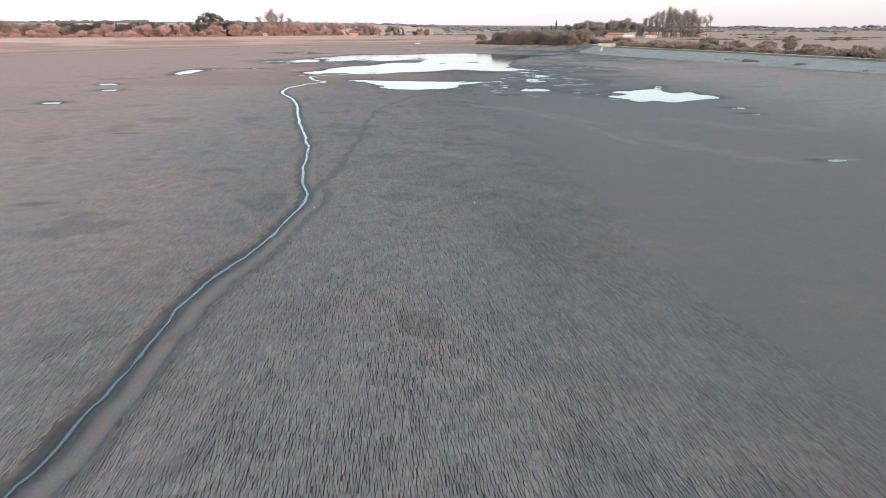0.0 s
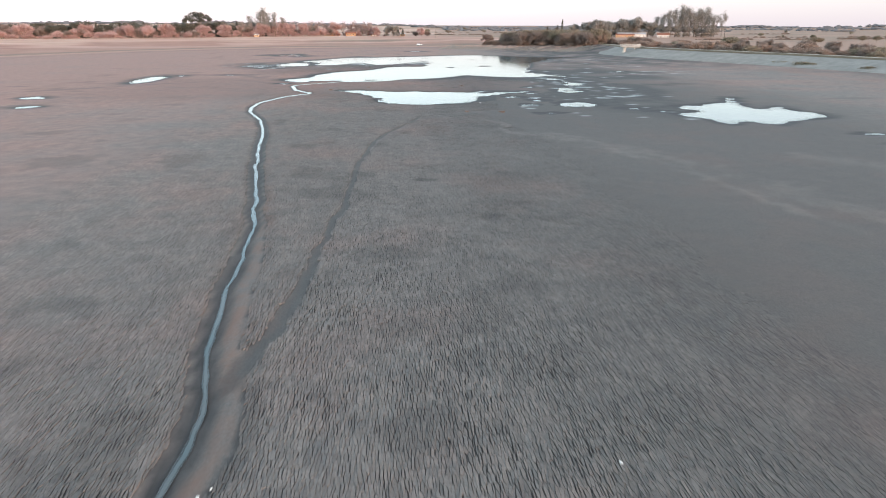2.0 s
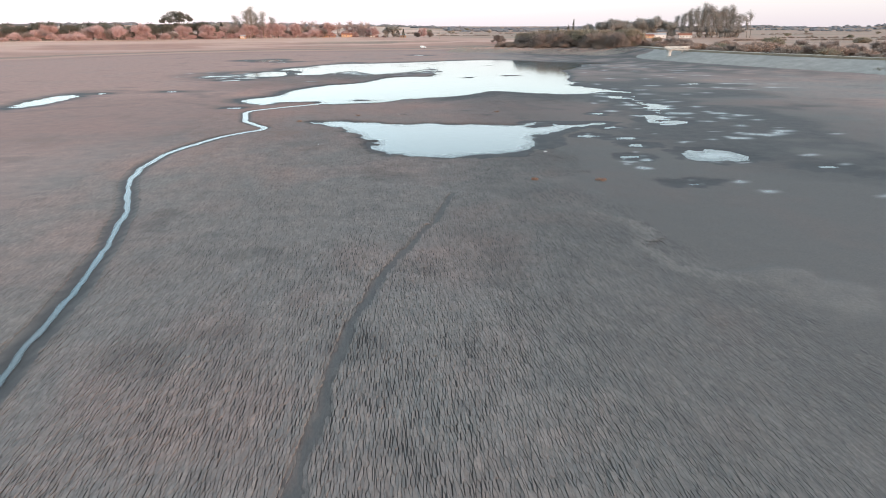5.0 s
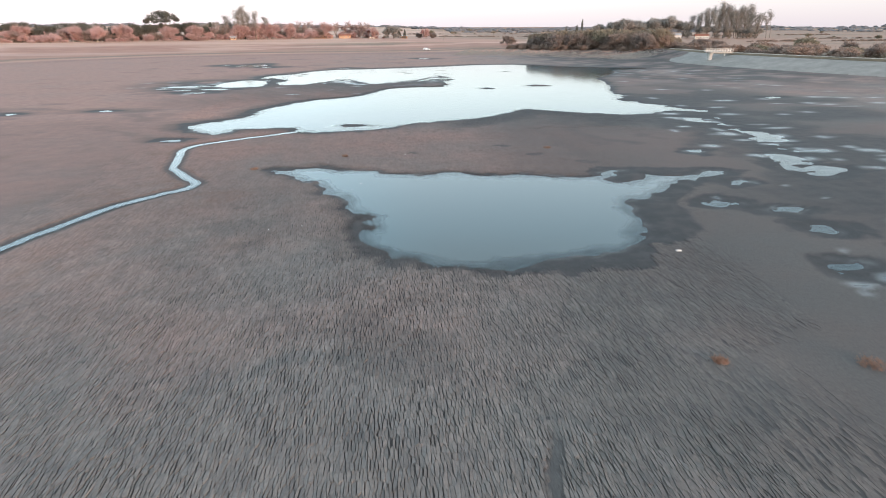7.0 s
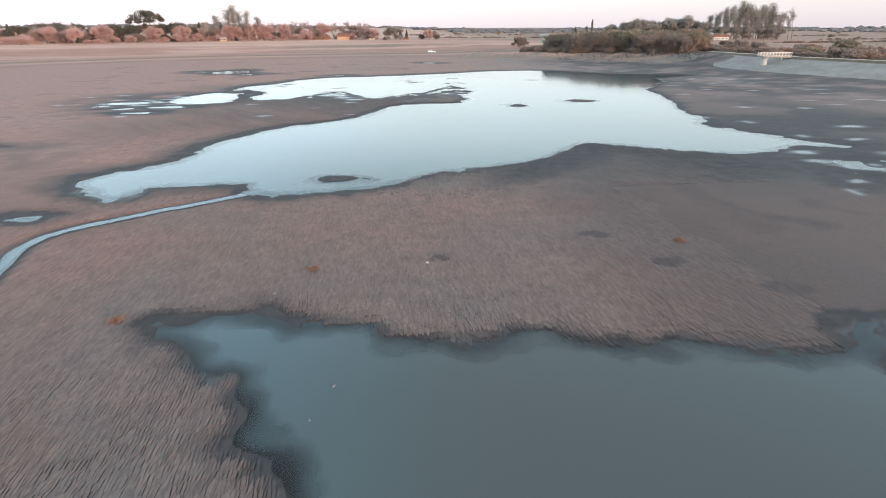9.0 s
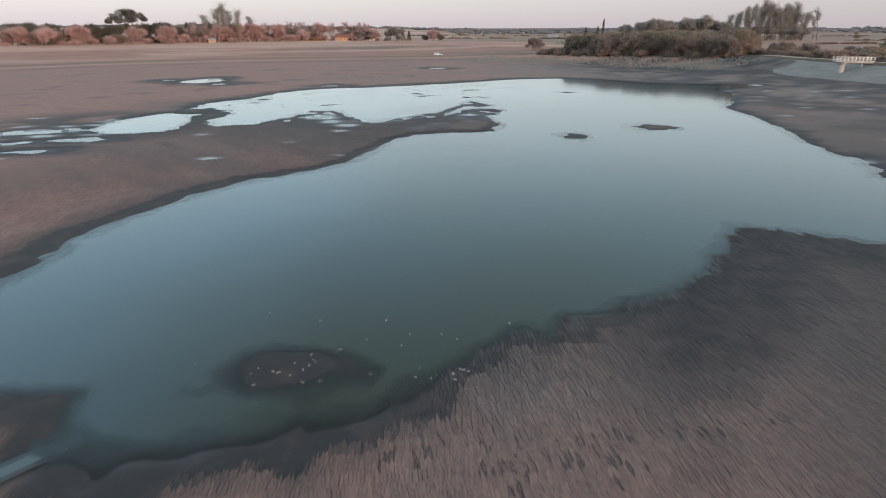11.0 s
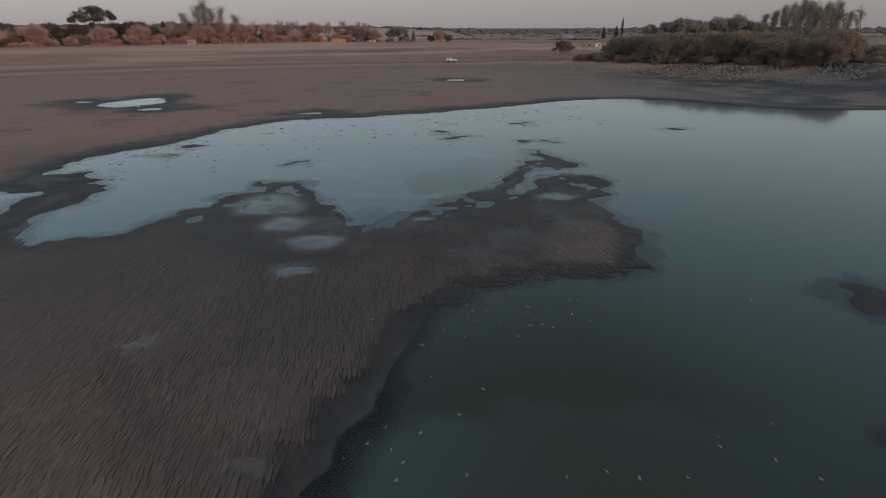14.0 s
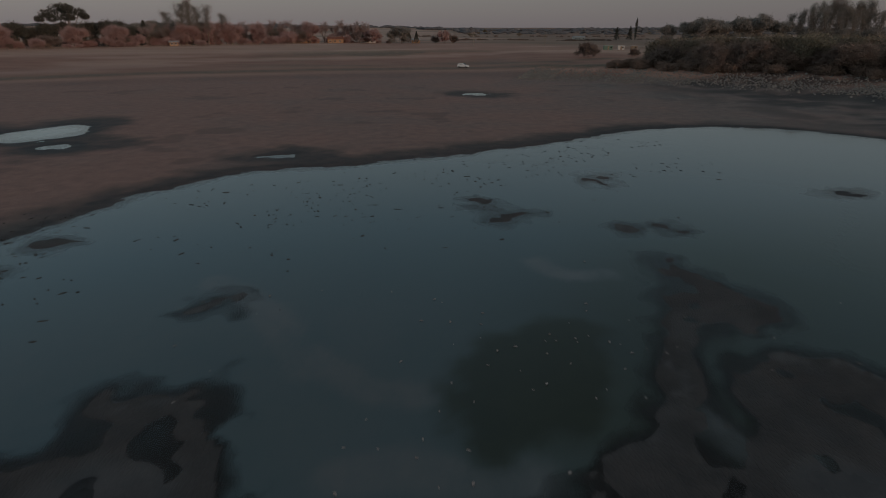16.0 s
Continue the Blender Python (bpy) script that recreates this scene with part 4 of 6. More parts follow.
def lines_near(lines, wide, soft):
    """How close the water lies to lines of the plan: 1 on them, 0 past wide + soft."""
    out = np.zeros(WX.shape)
    for line in lines:
        out = np.maximum(out, smooth(wide + soft, wide, to_line(BEND_X, BEND_Y, np.array(line, float))[0]))
    return out


algae = np.zeros(WX.shape)
for line in ALGAE:
    e, _, inside = to_line(2.2 * BEND_X - 1.2 * WX, 2.2 * BEND_Y - 1.2 * WY, rounded(line), True)
    algae = np.maximum(algae, smooth(0.9, -0.9, np.where(inside, -e, e)) * smooth(19, 9, WX))
water_mesh = grid_mesh("water", water_verts, index.reshape(-1, 4), WATER, {
    "depth": DEEP * (1 + 1.4 * LAND["shoal"].ravel()[used]),
    "silt": np.clip(0.36 * LAND["silt"].ravel()[used] * smooth(0.0, 0.10, DEEP) * smooth(300, 306, WY) + 0.95 * lines_near(SILT_STREAKS, 0.35, 1.2), 0, 1) * (1 - 0.8 * algae),
    "clay": smooth(208, 200, WY) * smooth(-8, 6, WX), "algae": algae * 0.75, "clump": 0.9 * lines_near(SUNKEN_WEED, 0.15, 0.5),
    "weed": np.where(WY > 213, smooth(-12, 7, WX - 0.2 * (WY - 270) + 9 * (rough(WX, WY, 18, 3, 70) - 0.5)), 0.3 * smooth(-4, 16, WX)) * smooth(345, 320, WY)})
water = tagged(new("water", water_mesh), "still shallow lake water mirroring the evening sky", "water", kind="structure")

# the stream that feeds the ponds, a narrow ribbon in its ditch
def stream_ribbon():
    line = STREAM_LINE
    run = np.concatenate([[0], np.cumsum(np.hypot(*np.diff(line, axis=0).T))])
    at = np.arange(0, run[-1], 0.3)
    p = np.stack([np.interp(at, run, line[:, 0]), np.interp(at, run, line[:, 1])], -1)
    way = np.gradient(p, axis=0)
    way /= np.linalg.norm(way, axis=1)[:, None]
    out = np.stack([way[:, 1], -way[:, 0]], -1)
    half = stream_half(p[:, 1])
    sway = 0.18 * (rough(p[:, 1], 0 * at, 3.0, 2, 24) - 0.5)
    fray = [0.30 * (rough(at, 0 * at + k, 1.3, 2, 25 + k) - 0.45) for k in (0, 1)]
    verts = np.stack([np.concatenate([p + out * (sway + u * half + (fray[0] if u < 0 else fray[1]) * abs(u))[:, None], np.full((len(at), 1), WATER_LEVEL - 0.004)], 1) for u in (-1, -0.6, 0, 0.6, 1)], 1)
    ids = np.arange(len(at) * 5).reshape(-1, 5)
    faces = np.stack([ids[:-1, :-1], ids[:-1, 1:], ids[1:, 1:], ids[1:, :-1]], -1).reshape(-1, 4)
    deep = np.tile(np.array([0.0, 0.05, 0.4, 0.05, 0.0]), (len(at), 1))
    me = grid_mesh("stream", verts.reshape(-1, 3), faces, STREAM_WATER, {"depth": deep, "silt": 0 * deep + 1, "weed": 0 * deep})
    return tagged(new("stream", me), "narrow stream of cloudy water in the cracked mud", "stream", kind="structure")


stream_ribbon()


# crusts of dried mud with real gaps between them, along the stretch that is flown over low
def mud_crusts(pitch, region, label):
    x0, x1, y0, y1 = region
    rng = np.random.RandomState(11)
    long = 4.0  # the plates are drawn out along the old current
    nx, ny = int((x1 - x0) / pitch), int((y1 - y0) / (pitch * 0.866 * long))
    I, J = np.meshgrid(np.arange(nx), np.arange(ny), indexing="ij")
    cx, cy = x0 + (I + 0.5 * (J % 2)) * pitch, J * pitch * 0.866

    def corner(px, py):  # shared corners are pushed about together, so that the gaps stay even
        return (px + pitch * 0.85 * (wave(px, py, pitch * 0.62, 40) - 0.5), py + pitch * 0.85 * (wave(px, py, pitch * 0.62, 41) - 0.5))

    rim = []
    for k in range(6):
        a = radians(60 * k + 30)
        px, py = corner(cx + pitch * 0.577 * math.cos(a), cy + pitch * 0.577 * math.sin(a))
        rim.append((px, y0 + py * long))
    rx, ry = np.stack([c[0] for c in rim], -1), np.stack([c[1] for c in rim], -1)
    mx, my = rx.mean(-1), ry.mean(-1)
    look_of = land(mx, my)
    edge = crusted(mx, my, look_of, region)
    keep = (edge > rng.uniform(0.35, 0.75, edge.shape)) & (look_of["z"] > WATER_LEVEL - 0.10)
    rx, ry, mx, my = rx[keep], ry[keep], mx[keep], my[keep]
    base = look_of["z"][keep]
    n = len(mx)
    part_open = (smooth(0.3, 1.0, edge[keep]) * openness(mx, my) * (1 - 0.4 * smooth(226, 236, my)) * (0.45 + 0.95 * rough(mx, my, 2.6, 3, 44)))[:, None]
    sides = np.array([[math.cos(radians(60 * k + 30)) > 0 for k in range(6)]])
    gape = np.where(sides, rng.rand(n)[:, None], rng.rand(n)[:, None]) ** 2.0  # most gaps are fine slits, a few gape
    narrow = 1.02 - part_open * (0.05 + 0.62 * gape)
    shrink = 1.03 - part_open * rng.uniform(0.0, 0.09, n)[:, None]
    lift = 0.004 + np.clip(part_open, 0, 1) * rng.uniform(0.025, 0.06, n)[:, None]
    sunk = (base < WATER_LEVEL + 0.005)[:, None]  # plates in the shallows stay below the surface
    lift = np.where(sunk, np.clip(WATER_LEVEL - 0.02 - base[:, None], 0.010, lift), lift)
    tilt = np.where(sunk, 0, rng.uniform(-0.06, 0.06, (n, 2)) * part_open)
    tx, ty = mx[:, None] + (rx - mx[:, None]) * narrow, my[:, None] + (ry - my[:, None]) * shrink
    tz = base[:, None] + lift + (tx - mx[:, None]) * tilt[:, :1] + (ty - my[:, None]) * tilt[:, 1:] + rng.uniform(0, 0.010, tx.shape) * part_open * ~sunk
    bx, by = mx[:, None] + (rx - mx[:, None]) * (narrow + 0.06), my[:, None] + (ry - my[:, None]) * (shrink + 0.05)
    top, foot = np.stack([tx, ty, tz], -1), np.stack([bx, by, np.broadcast_to(base[:, None] - 0.02, bx.shape)], -1)
    verts = np.concatenate([top, foot], 1).reshape(-1, 3)
    o = (np.arange(n) * 12)[:, None, None]
    faces = [[0, 1, 2, 3], [0, 3, 4, 5]] + [[k, 6 + k, 6 + (k + 1) % 6, (k + 1) % 6] for k in (2, 3, 4, 5)]
    quads = (o + np.array(faces)[None]).reshape(-1, 4)
    looks = {key: np.repeat(look_of[key][keep], 12) for key in ("wet", "brown", "red", "grass", "film", "pale", "sedge", "field")}
    looks["crack"] = np.zeros(n * 12)
    me = grid_mesh("mud_crust", verts, quads, CRUST, looks)
    me.polygons.foreach_set("use_smooth", np.zeros(len(quads), dtype=bool))
    return tagged(new("mud_crust", me), label, "mud crust", kind="stuff")


mud_crusts(0.155, CRUSTS, "curled grey plates of dried cracked lake mud")
mud_crusts(0.20, SPIT_CRUSTS, "brown ridged plates of damp mud on the spit")
mud_crusts(0.21, EAST_CRUSTS, "dark ridged plates of damp mud along the lake shore")


# ---- the dam: stone face to the lake, grass shoulder, gravel track on the crest, grassed back ----
DAM_AXIS = rounded([(148.5, 418), (150, 400), (153.5, 364), (168, 327), (185, 290), (200, 246), (214, 200), (227, 150), (240, 100), (258, 20), (285, -100), (330, -300)], False, 5)


def swept(name, profile, mat, label):
    """A strip along the dam; profile: distances from the axis, away from the lake positive, and heights."""
    way = np.gradient(DAM_AXIS, axis=0)
    way /= np.linalg.norm(way, axis=1)[:, None]
    out = np.stack([-way[:, 1], way[:, 0]], -1)
    rows = []
    for k, (u, z) in enumerate(profile):
        wobble = 0.25 * (rough(DAM_AXIS[:, 0] + 50 * k, DAM_AXIS[:, 1], 9.0, 2, 30 + k) - 0.5)
        p = DAM_AXIS + out * u
        rows.append(np.concatenate([p, (z + wobble * (abs(u) > 2))[:, None]], 1))
    verts = np.stack(rows, 1)
    n, m = verts.shape[:2]
    ids = np.arange(n * m).reshape(n, m)
    quads = np.stack([ids[:-1, :-1], ids[:-1, 1:], ids[1:, 1:], ids[1:, :-1]], -1).reshape(-1, 4)
    me = grid_mesh(name, verts.reshape(-1, 3), quads, mat, {})
    return tagged(new(name, me), label)


dam = tagged(new("dam"), "long earth dam with a grey stone face and pale track", "dam", kind="structure")
for strip in (swept("stone_face", [(-20, 0.6), (-15.5, 1.7), (-11, 2.7), (-7.5, 3.7), (-4.6, 4.45)], PITCHING, "grey stone-pitched face"),
              swept("grass_shoulder", [(-4.7, 4.43), (-3.4, 4.95), (-2.3, 5.18)], BANK_GRASS, "dark dry grass"),
              swept("track", [(-2.3, 5.18), (0, 5.26), (2.3, 5.18)], GRAVEL, "pale gravel track"),
              swept("back_slope", [(2.3, 5.18), (6, 4.1), (12, 2.2)], BANK_GRASS, "dry grass")):
    strip.parent = dam


# ---- things: helpers ----
def part(name, geometry, mat, parent=None, label=""):
    """Links a bmesh, or a pair of points and faces, as one mesh under a thing."""
    me = bpy.data.meshes.new(name)
    if isinstance(geometry, tuple):
        me.from_pydata([tuple(p) for p in geometry[0]], [], geometry[1])
        me.update()
    else:
        geometry.to_mesh(me)
        geometry.free()
    me.materials.append(mat)
    ob = new(name, me)
    if parent is not None:
        ob.parent = parent
    return tagged(ob, label)


def thing(name, label, category, group=""):
    return tagged(new(name), label, category, group)


def box(bm, x0, x1, y0, y1, z0, z1, bevel=0.0):
    made = bmesh.ops.create_cube(bm, size=1, matrix=Matrix.Translation(((x0 + x1) / 2, (y0 + y1) / 2, (z0 + z1) / 2)) @ Matrix.Diagonal((x1 - x0, y1 - y0, z1 - z0, 1)))
    if bevel:
        edges = list({e for v in made["verts"] for e in v.link_edges})
        bmesh.ops.bevel(bm, geom=edges, offset=bevel, segments=2, affect="EDGES")
    return bm


def boxes(*rows, bevel=0.0):
    bm = bmesh.new()
    for row in rows:
        box(bm, *row, bevel=bevel)
    return bm


class Sprig:
    """Points and faces of tubes, leaves and twigs."""

    def __init__(self):
        self.points, self.faces = [], []

    def tube(self, a, b, ra, rb, sides=5):
        way = (b - a).normalized()
        u = way.orthogonal().normalized()
        v = way.cross(u)
        n = len(self.points)
        for p, r in ((a, ra), (b, rb)):
            for k in range(sides):
                t = 2 * math.pi * k / sides
                self.points.append(p + u * (r * math.cos(t)) + v * (r * math.sin(t)))
        for k in range(sides):
            self.faces.append((n + k, n + (k + 1) % sides, n + sides + (k + 1) % sides, n + sides + k))

    def leaf(self, p, size, rng, flat=0.0):
        way = Vector((rng.gauss(0, 1), rng.gauss(0, 1), rng.gauss(0, 1) + flat)).normalized()
        u = way.orthogonal().normalized() * size
        v = way.cross(u) * rng.uniform(0.45, 0.9)
        n = len(self.points)
        self.points += [p - u, p - v * 0.6, p + u, p + v]
        self.faces.append((n, n + 1, n + 2, n + 3))

    def twig(self, p, way, length, width, rng):
        side = way.cross(Vector((rng.gauss(0, 1), rng.gauss(0, 1), rng.gauss(0, 1)))).normalized() * width
        bend = Vector((rng.uniform(-1, 1), rng.uniform(-1, 1), rng.uniform(-0.6, 0.6))) * length * 0.18
        n = len(self.points)
        self.points += [p - side, p + side, p + way * length * 0.55 + bend + side * 0.6, p + way * length + bend * 1.6]
        self.faces.append((n, n + 1, n + 2, n + 3))

    def data(self):
        return self.points, self.faces


def limbs(wood, tips, p, way, length, r, level, rng, spread, lift, split):
    """Grows a limb and those that fork from it; the ends go to tips."""
    pieces = 3
    for k in range(pieces):
        way = (way + Vector((rng.gauss(0, 0.12), rng.gauss(0, 0.12), rng.gauss(0, 0.08)))).normalized()
        q = p + way * (length / pieces)
        wood.tube(p, q, r, r * 0.82, 6 if level > 1 else 4)
        p, r = q, r * 0.82
        if level < 2 or k == pieces - 1:
            tips.append((p.copy(), way.copy(), level))
    if level == 0:
        return
    for k in range(split):
        a = rng.uniform(0, 2 * math.pi) + k * 2 * math.pi / split
        u = way.orthogonal().normalized()
        v = way.cross(u)
        off = (u * math.cos(a) + v * math.sin(a)) * spread * rng.uniform(0.6, 1.2)
        turn = (way + off + Vector((0, 0, lift))).normalized()
        limbs(wood, tips, p, turn, length * rng.uniform(0.6, 0.85), r * 0.72, level - 1, rng, spread, lift, split)


def tree(name, label, category, group, bark, leaf_mat, seed, trunk, girth, first, level, spread, lift, split, leaves=0, size=0.4, cloud=1.0, flat=0.0, twigs=0, twig_length=1.3, stems=1, low=None):
    """A tree or shrub about its foot, with trunk and crown as parts."""
    rng = random.Random(seed)
    wood, crown, tips = Sprig(), Sprig(), []
    for s in range(stems):
        foot = Vector((rng.uniform(-1, 1), rng.uniform(-1, 1), 0)) * (0.45 * (stems - 1) ** 0.5) + Vector((0, 0, -0.3))
        way = Vector((rng.gauss(0, 0.05 + 0.22 * (stems > 1)), rng.gauss(0, 0.05 + 0.22 * (stems > 1)), 1)).normalized()
        p, r = foot, girth
        for k in range(4):
            way = (way + Vector((rng.gauss(0, 0.04), rng.gauss(0, 0.04), 0.05))).normalized()
            q = p + way * (trunk / 4)
            wood.tube(p, q, r * (1.25 if k == 0 else 1.0), r * 0.9, 7)
            p, r = q, r * 0.9
            if low and k >= 2:
                side = Vector((rng.gauss(0, 1), rng.gauss(0, 1), 0.3)).normalized()
                limbs(wood, tips, p, side, first * 0.6, r * 0.45, max(level - 1, 0), rng, spread, lift, split)
        for k in range(split + 1):
            a = 2 * math.pi * (k + rng.random() * 0.6) / (split + 1)
            out = Vector((math.cos(a) * spread, math.sin(a) * spread, 0.75 + lift)).normalized()
            limbs(wood, tips, p, out, first * rng.uniform(0.8, 1.2), r * 0.7, level, rng, spread, lift, split)
    for p, way, lev in tips:
        for k in range(leaves):
            crown.leaf(p + Vector((rng.gauss(0, 1), rng.gauss(0, 1), rng.gauss(0, 0.7))) * cloud, size * rng.uniform(0.6, 1.3), rng, flat)
        for k in range(twigs):
            turn = (way + Vector((rng.gauss(0, 0.7), rng.gauss(0, 0.7), rng.gauss(0.15, 0.5)))).normalized()
            crown.twig(p - way * rng.uniform(0, 1.6), turn, twig_length * rng.uniform(0.5, 1.2), 0.05, rng)
    ob = thing(name, label, category, group)
    part("trunk", wood.data(), bark, ob)
    part("crown", crown.data(), leaf_mat, ob)
    ob["tall"] = max(p.z for p in crown.points)
    return ob


def conifer(name, label, group, seed, tall, wide, mat, tight=1.0):
    rng = random.Random(seed)
    wood, crown = Sprig(), Sprig()
    wood.tube(Vector((0, 0, -0.3)), Vector((0, 0, tall * 0.5)), 0.03 * tall * 0.5 + 0.08, 0.12, 7)
    wood.tube(Vector((0, 0, tall * 0.5)), Vector((0, 0, tall * 0.96)), 0.12, 0.03, 6)
    for k in range(900):
        t = rng.random() ** 0.8
        z = tall * (0.08 + 0.92 * t)
        r = wide * (1 - t) ** (0.75 if tight < 1 else 0.9) * rng.uniform(0.35, 1.05) + 0.1
        if tight < 1:
            r = wide * min(1.0, 4 * (1 - t)) * min(1.0, 0.4 + 4 * t) * rng.uniform(0.4, 1.0)
        a = rng.uniform(0, 2 * math.pi)
        crown.leaf(Vector((r * math.cos(a), r * math.sin(a), z - 0.15 * r)), rng.uniform(0.25, 0.55), rng, 0.5)
    ob = thing(name, label, "tree", group)
    part("trunk", wood.data(), BARK, ob)
    part("crown", crown.data(), mat, ob)
    ob["tall"] = tall
    return ob


def plant(ob, rows, broad=1.0):
    """Sets the first tree at the first row and copies of it at the others: x, y, height in metres."""
    tall = ob["tall"]
    rng = random.Random(len(rows))
    del ob["tall"]
    for k, (x, y, h) in enumerate(rows):
        s = h / tall
        wide = broad * s * rng.uniform(0.9, 1.15)
        m = pose(x, y, height(x, y) - 0.05, rng.uniform(-2, 2), rng.uniform(-2, 2), rng.uniform(0, 360)) @ Matrix.Diagonal((wide, wide, s, 1))
        if k == 0:
            first, first_m = ob, m
        else:
            copy_thing(ob, m)
    first.matrix_basis = first_m


def along(line, n, seed, off=(0, 20), t0=0.0, t1=1.0):
    """Places strewn along a line of the plan, pushed off beyond it."""
    rng = random.Random(seed)
    p = [Vector(q) for q in line]
    lengths = [(b - a).length for a, b in zip(p, p[1:])]
    out = []
    for k in range(n):
        d = (t0 + (t1 - t0) * (k + rng.random()) / n) * sum(lengths)
        i = 0
        while i < len(lengths) - 1 and d > lengths[i]:
            d -= lengths[i]
            i += 1
        way = (p[i + 1] - p[i]).normalized()
        q = p[i] + way * min(d, lengths[i]) + Vector((-way.y, way.x)) * rng.uniform(*off)
        out.append((q.x, q.y))
    return out


def grown(places, low, high, seed):
    rng = random.Random(seed)
    return [(x, y, rng.uniform(low, high)) for x, y in places]


# ---- far shore: trees of the village side ----
TREELINE = [(-430, 485), (-327, 537), (-251, 574), (-200, 612), (-160, 648), (-106, 694), (-40, 745), (20, 756)]
for seed, n, back, wide in ((3, 22, (0, 14), 1.0), (4, 27, (4, 26), 0.8), (5, 28, (14, 40), 0.95), (6, 18, (0, 40), 1.15)):
    # two kinds take the pale bark: sunlight on the front trunks, as colour
    willow = tree("bare_willow", "bare rounded tree with reddish brown twigs", "tree", "trees on the far shore", PALE_BARK if seed in (3, 6) else BARK, {4: DIM_TWIGS, 5: PALE_TWIGS}.get(seed, TWIGS), seed, 1.5, 0.26, 2.1, 3, wide * 0.8, 0.14, 3, twigs=12 + seed, twig_length=2.7, low=seed % 2 == 0)
    plant(willow, [(x, y, h * (0.45 + 0.85 * float(wave(np.array([x]), np.array([y]), 24.0, 55)[0])) * (0.5 if abs(x + 184) < 16 else 1.0)) for x, y, h in grown(along(TREELINE, n, seed, back, 0.0, 0.95), 9.0, 14.5, seed)])
poplar = tree("bare_poplar", "tall bare tree with upright grey twigs", "tree", "trees on the far shore", BARK, PALE_TWIGS, 11, 2.0, 0.30, 4.2, 3, 0.50, 0.34, 3, twigs=4, twig_length=2.4, low=True)
plant(poplar, [(-110, 722, 16), (-101, 728, 18), (-92, 724, 16.5), (-84, 735, 19), (-76, 738, 18), (-38, 752, 18), (-31, 757, 19.5), (-24, 754, 18.5), (-16, 758, 17), (-68, 742, 19), (-20, 750, 18),
               (-148, 676, 16), (-212, 640, 15), (-236, 612, 14), (-290, 590, 14), (-350, 560, 13), (-60, 748, 17), (-47, 752, 18), (-128, 700, 16), (-138, 690, 15)])
big_willow = tree("bare_willow", "broad bare tree with fine reddish twigs", "tree", "trees on the far shore", BARK, TWIGS, 17, 2.6, 0.4, 3.2, 3, 0.75, 0.18, 3, twigs=26, twig_length=2.8, low=True)
plant(big_willow, [(-56, 736, 18), (-205, 622, 15.5), (-116, 700, 18), (-88, 712, 17), (-160, 662, 15), (-300, 565, 14.5), (47, 762, 12), (-10, 746, 13), (-178, 650, 14), (-262, 590, 15), (-232, 604, 14), (-380, 530, 14), (-129, 688, 16), (-104, 704, 17)])
def umbrella_pine(x, y, tall):
    """A big evergreen: forked trunk and billowing lobes of needles."""
    rng = random.Random(23)
    wood, crown = Sprig(), Sprig()
    fork = Vector((0.3, 0, tall * 0.30))
    wood.tube(Vector((0, 0, -0.3)), fork, 0.75, 0.55, 9)
    lobes = [(Vector((x, rng.uniform(-0.2, 0.2), z)), r) for x, z, r in ((-0.24, 0.80, 0.17), (-0.10, 0.84, 0.14), (0.06, 0.78, 0.15), (0.20, 0.83, 0.12), (0.34, 0.74, 0.13), (0.47, 0.66, 0.10),
                                                                     (-0.40, 0.70, 0.14), (-0.47, 0.60, 0.10), (-0.20, 0.62, 0.13), (0.02, 0.64, 0.13), (0.20, 0.64, 0.11), (-0.06, 0.48, 0.09))]
    for c, r in lobes:
        c, r = c * tall, r * tall
        bend = fork.lerp(c, 0.5) + Vector((0, 0, -0.06 * tall))
        wood.tube(fork, bend, 0.34, 0.24, 6)
        wood.tube(bend, c, 0.24, 0.08, 5)
        for k in range(520):
            d = Vector((rng.gauss(0, 1), rng.gauss(0, 1), rng.gauss(0, 1))).normalized() * r * rng.uniform(0.45, 1.08)
            crown.leaf(c + Vector((d.x, d.y, d.z * (0.85 if d.z > 0 else 0.6))), rng.uniform(0.3, 0.6), rng, 0.8)
    ob = thing("umbrella_pine", "large dark evergreen with a broad billowing crown", "tree")
    part("trunk", wood.data(), BARK, ob)
    part("crown", crown.data(), DARK_LEAVES, ob)
    ob.matrix_basis = pose(x, y, height(x, y))
    return ob


umbrella_pine(-184, 655, 25)


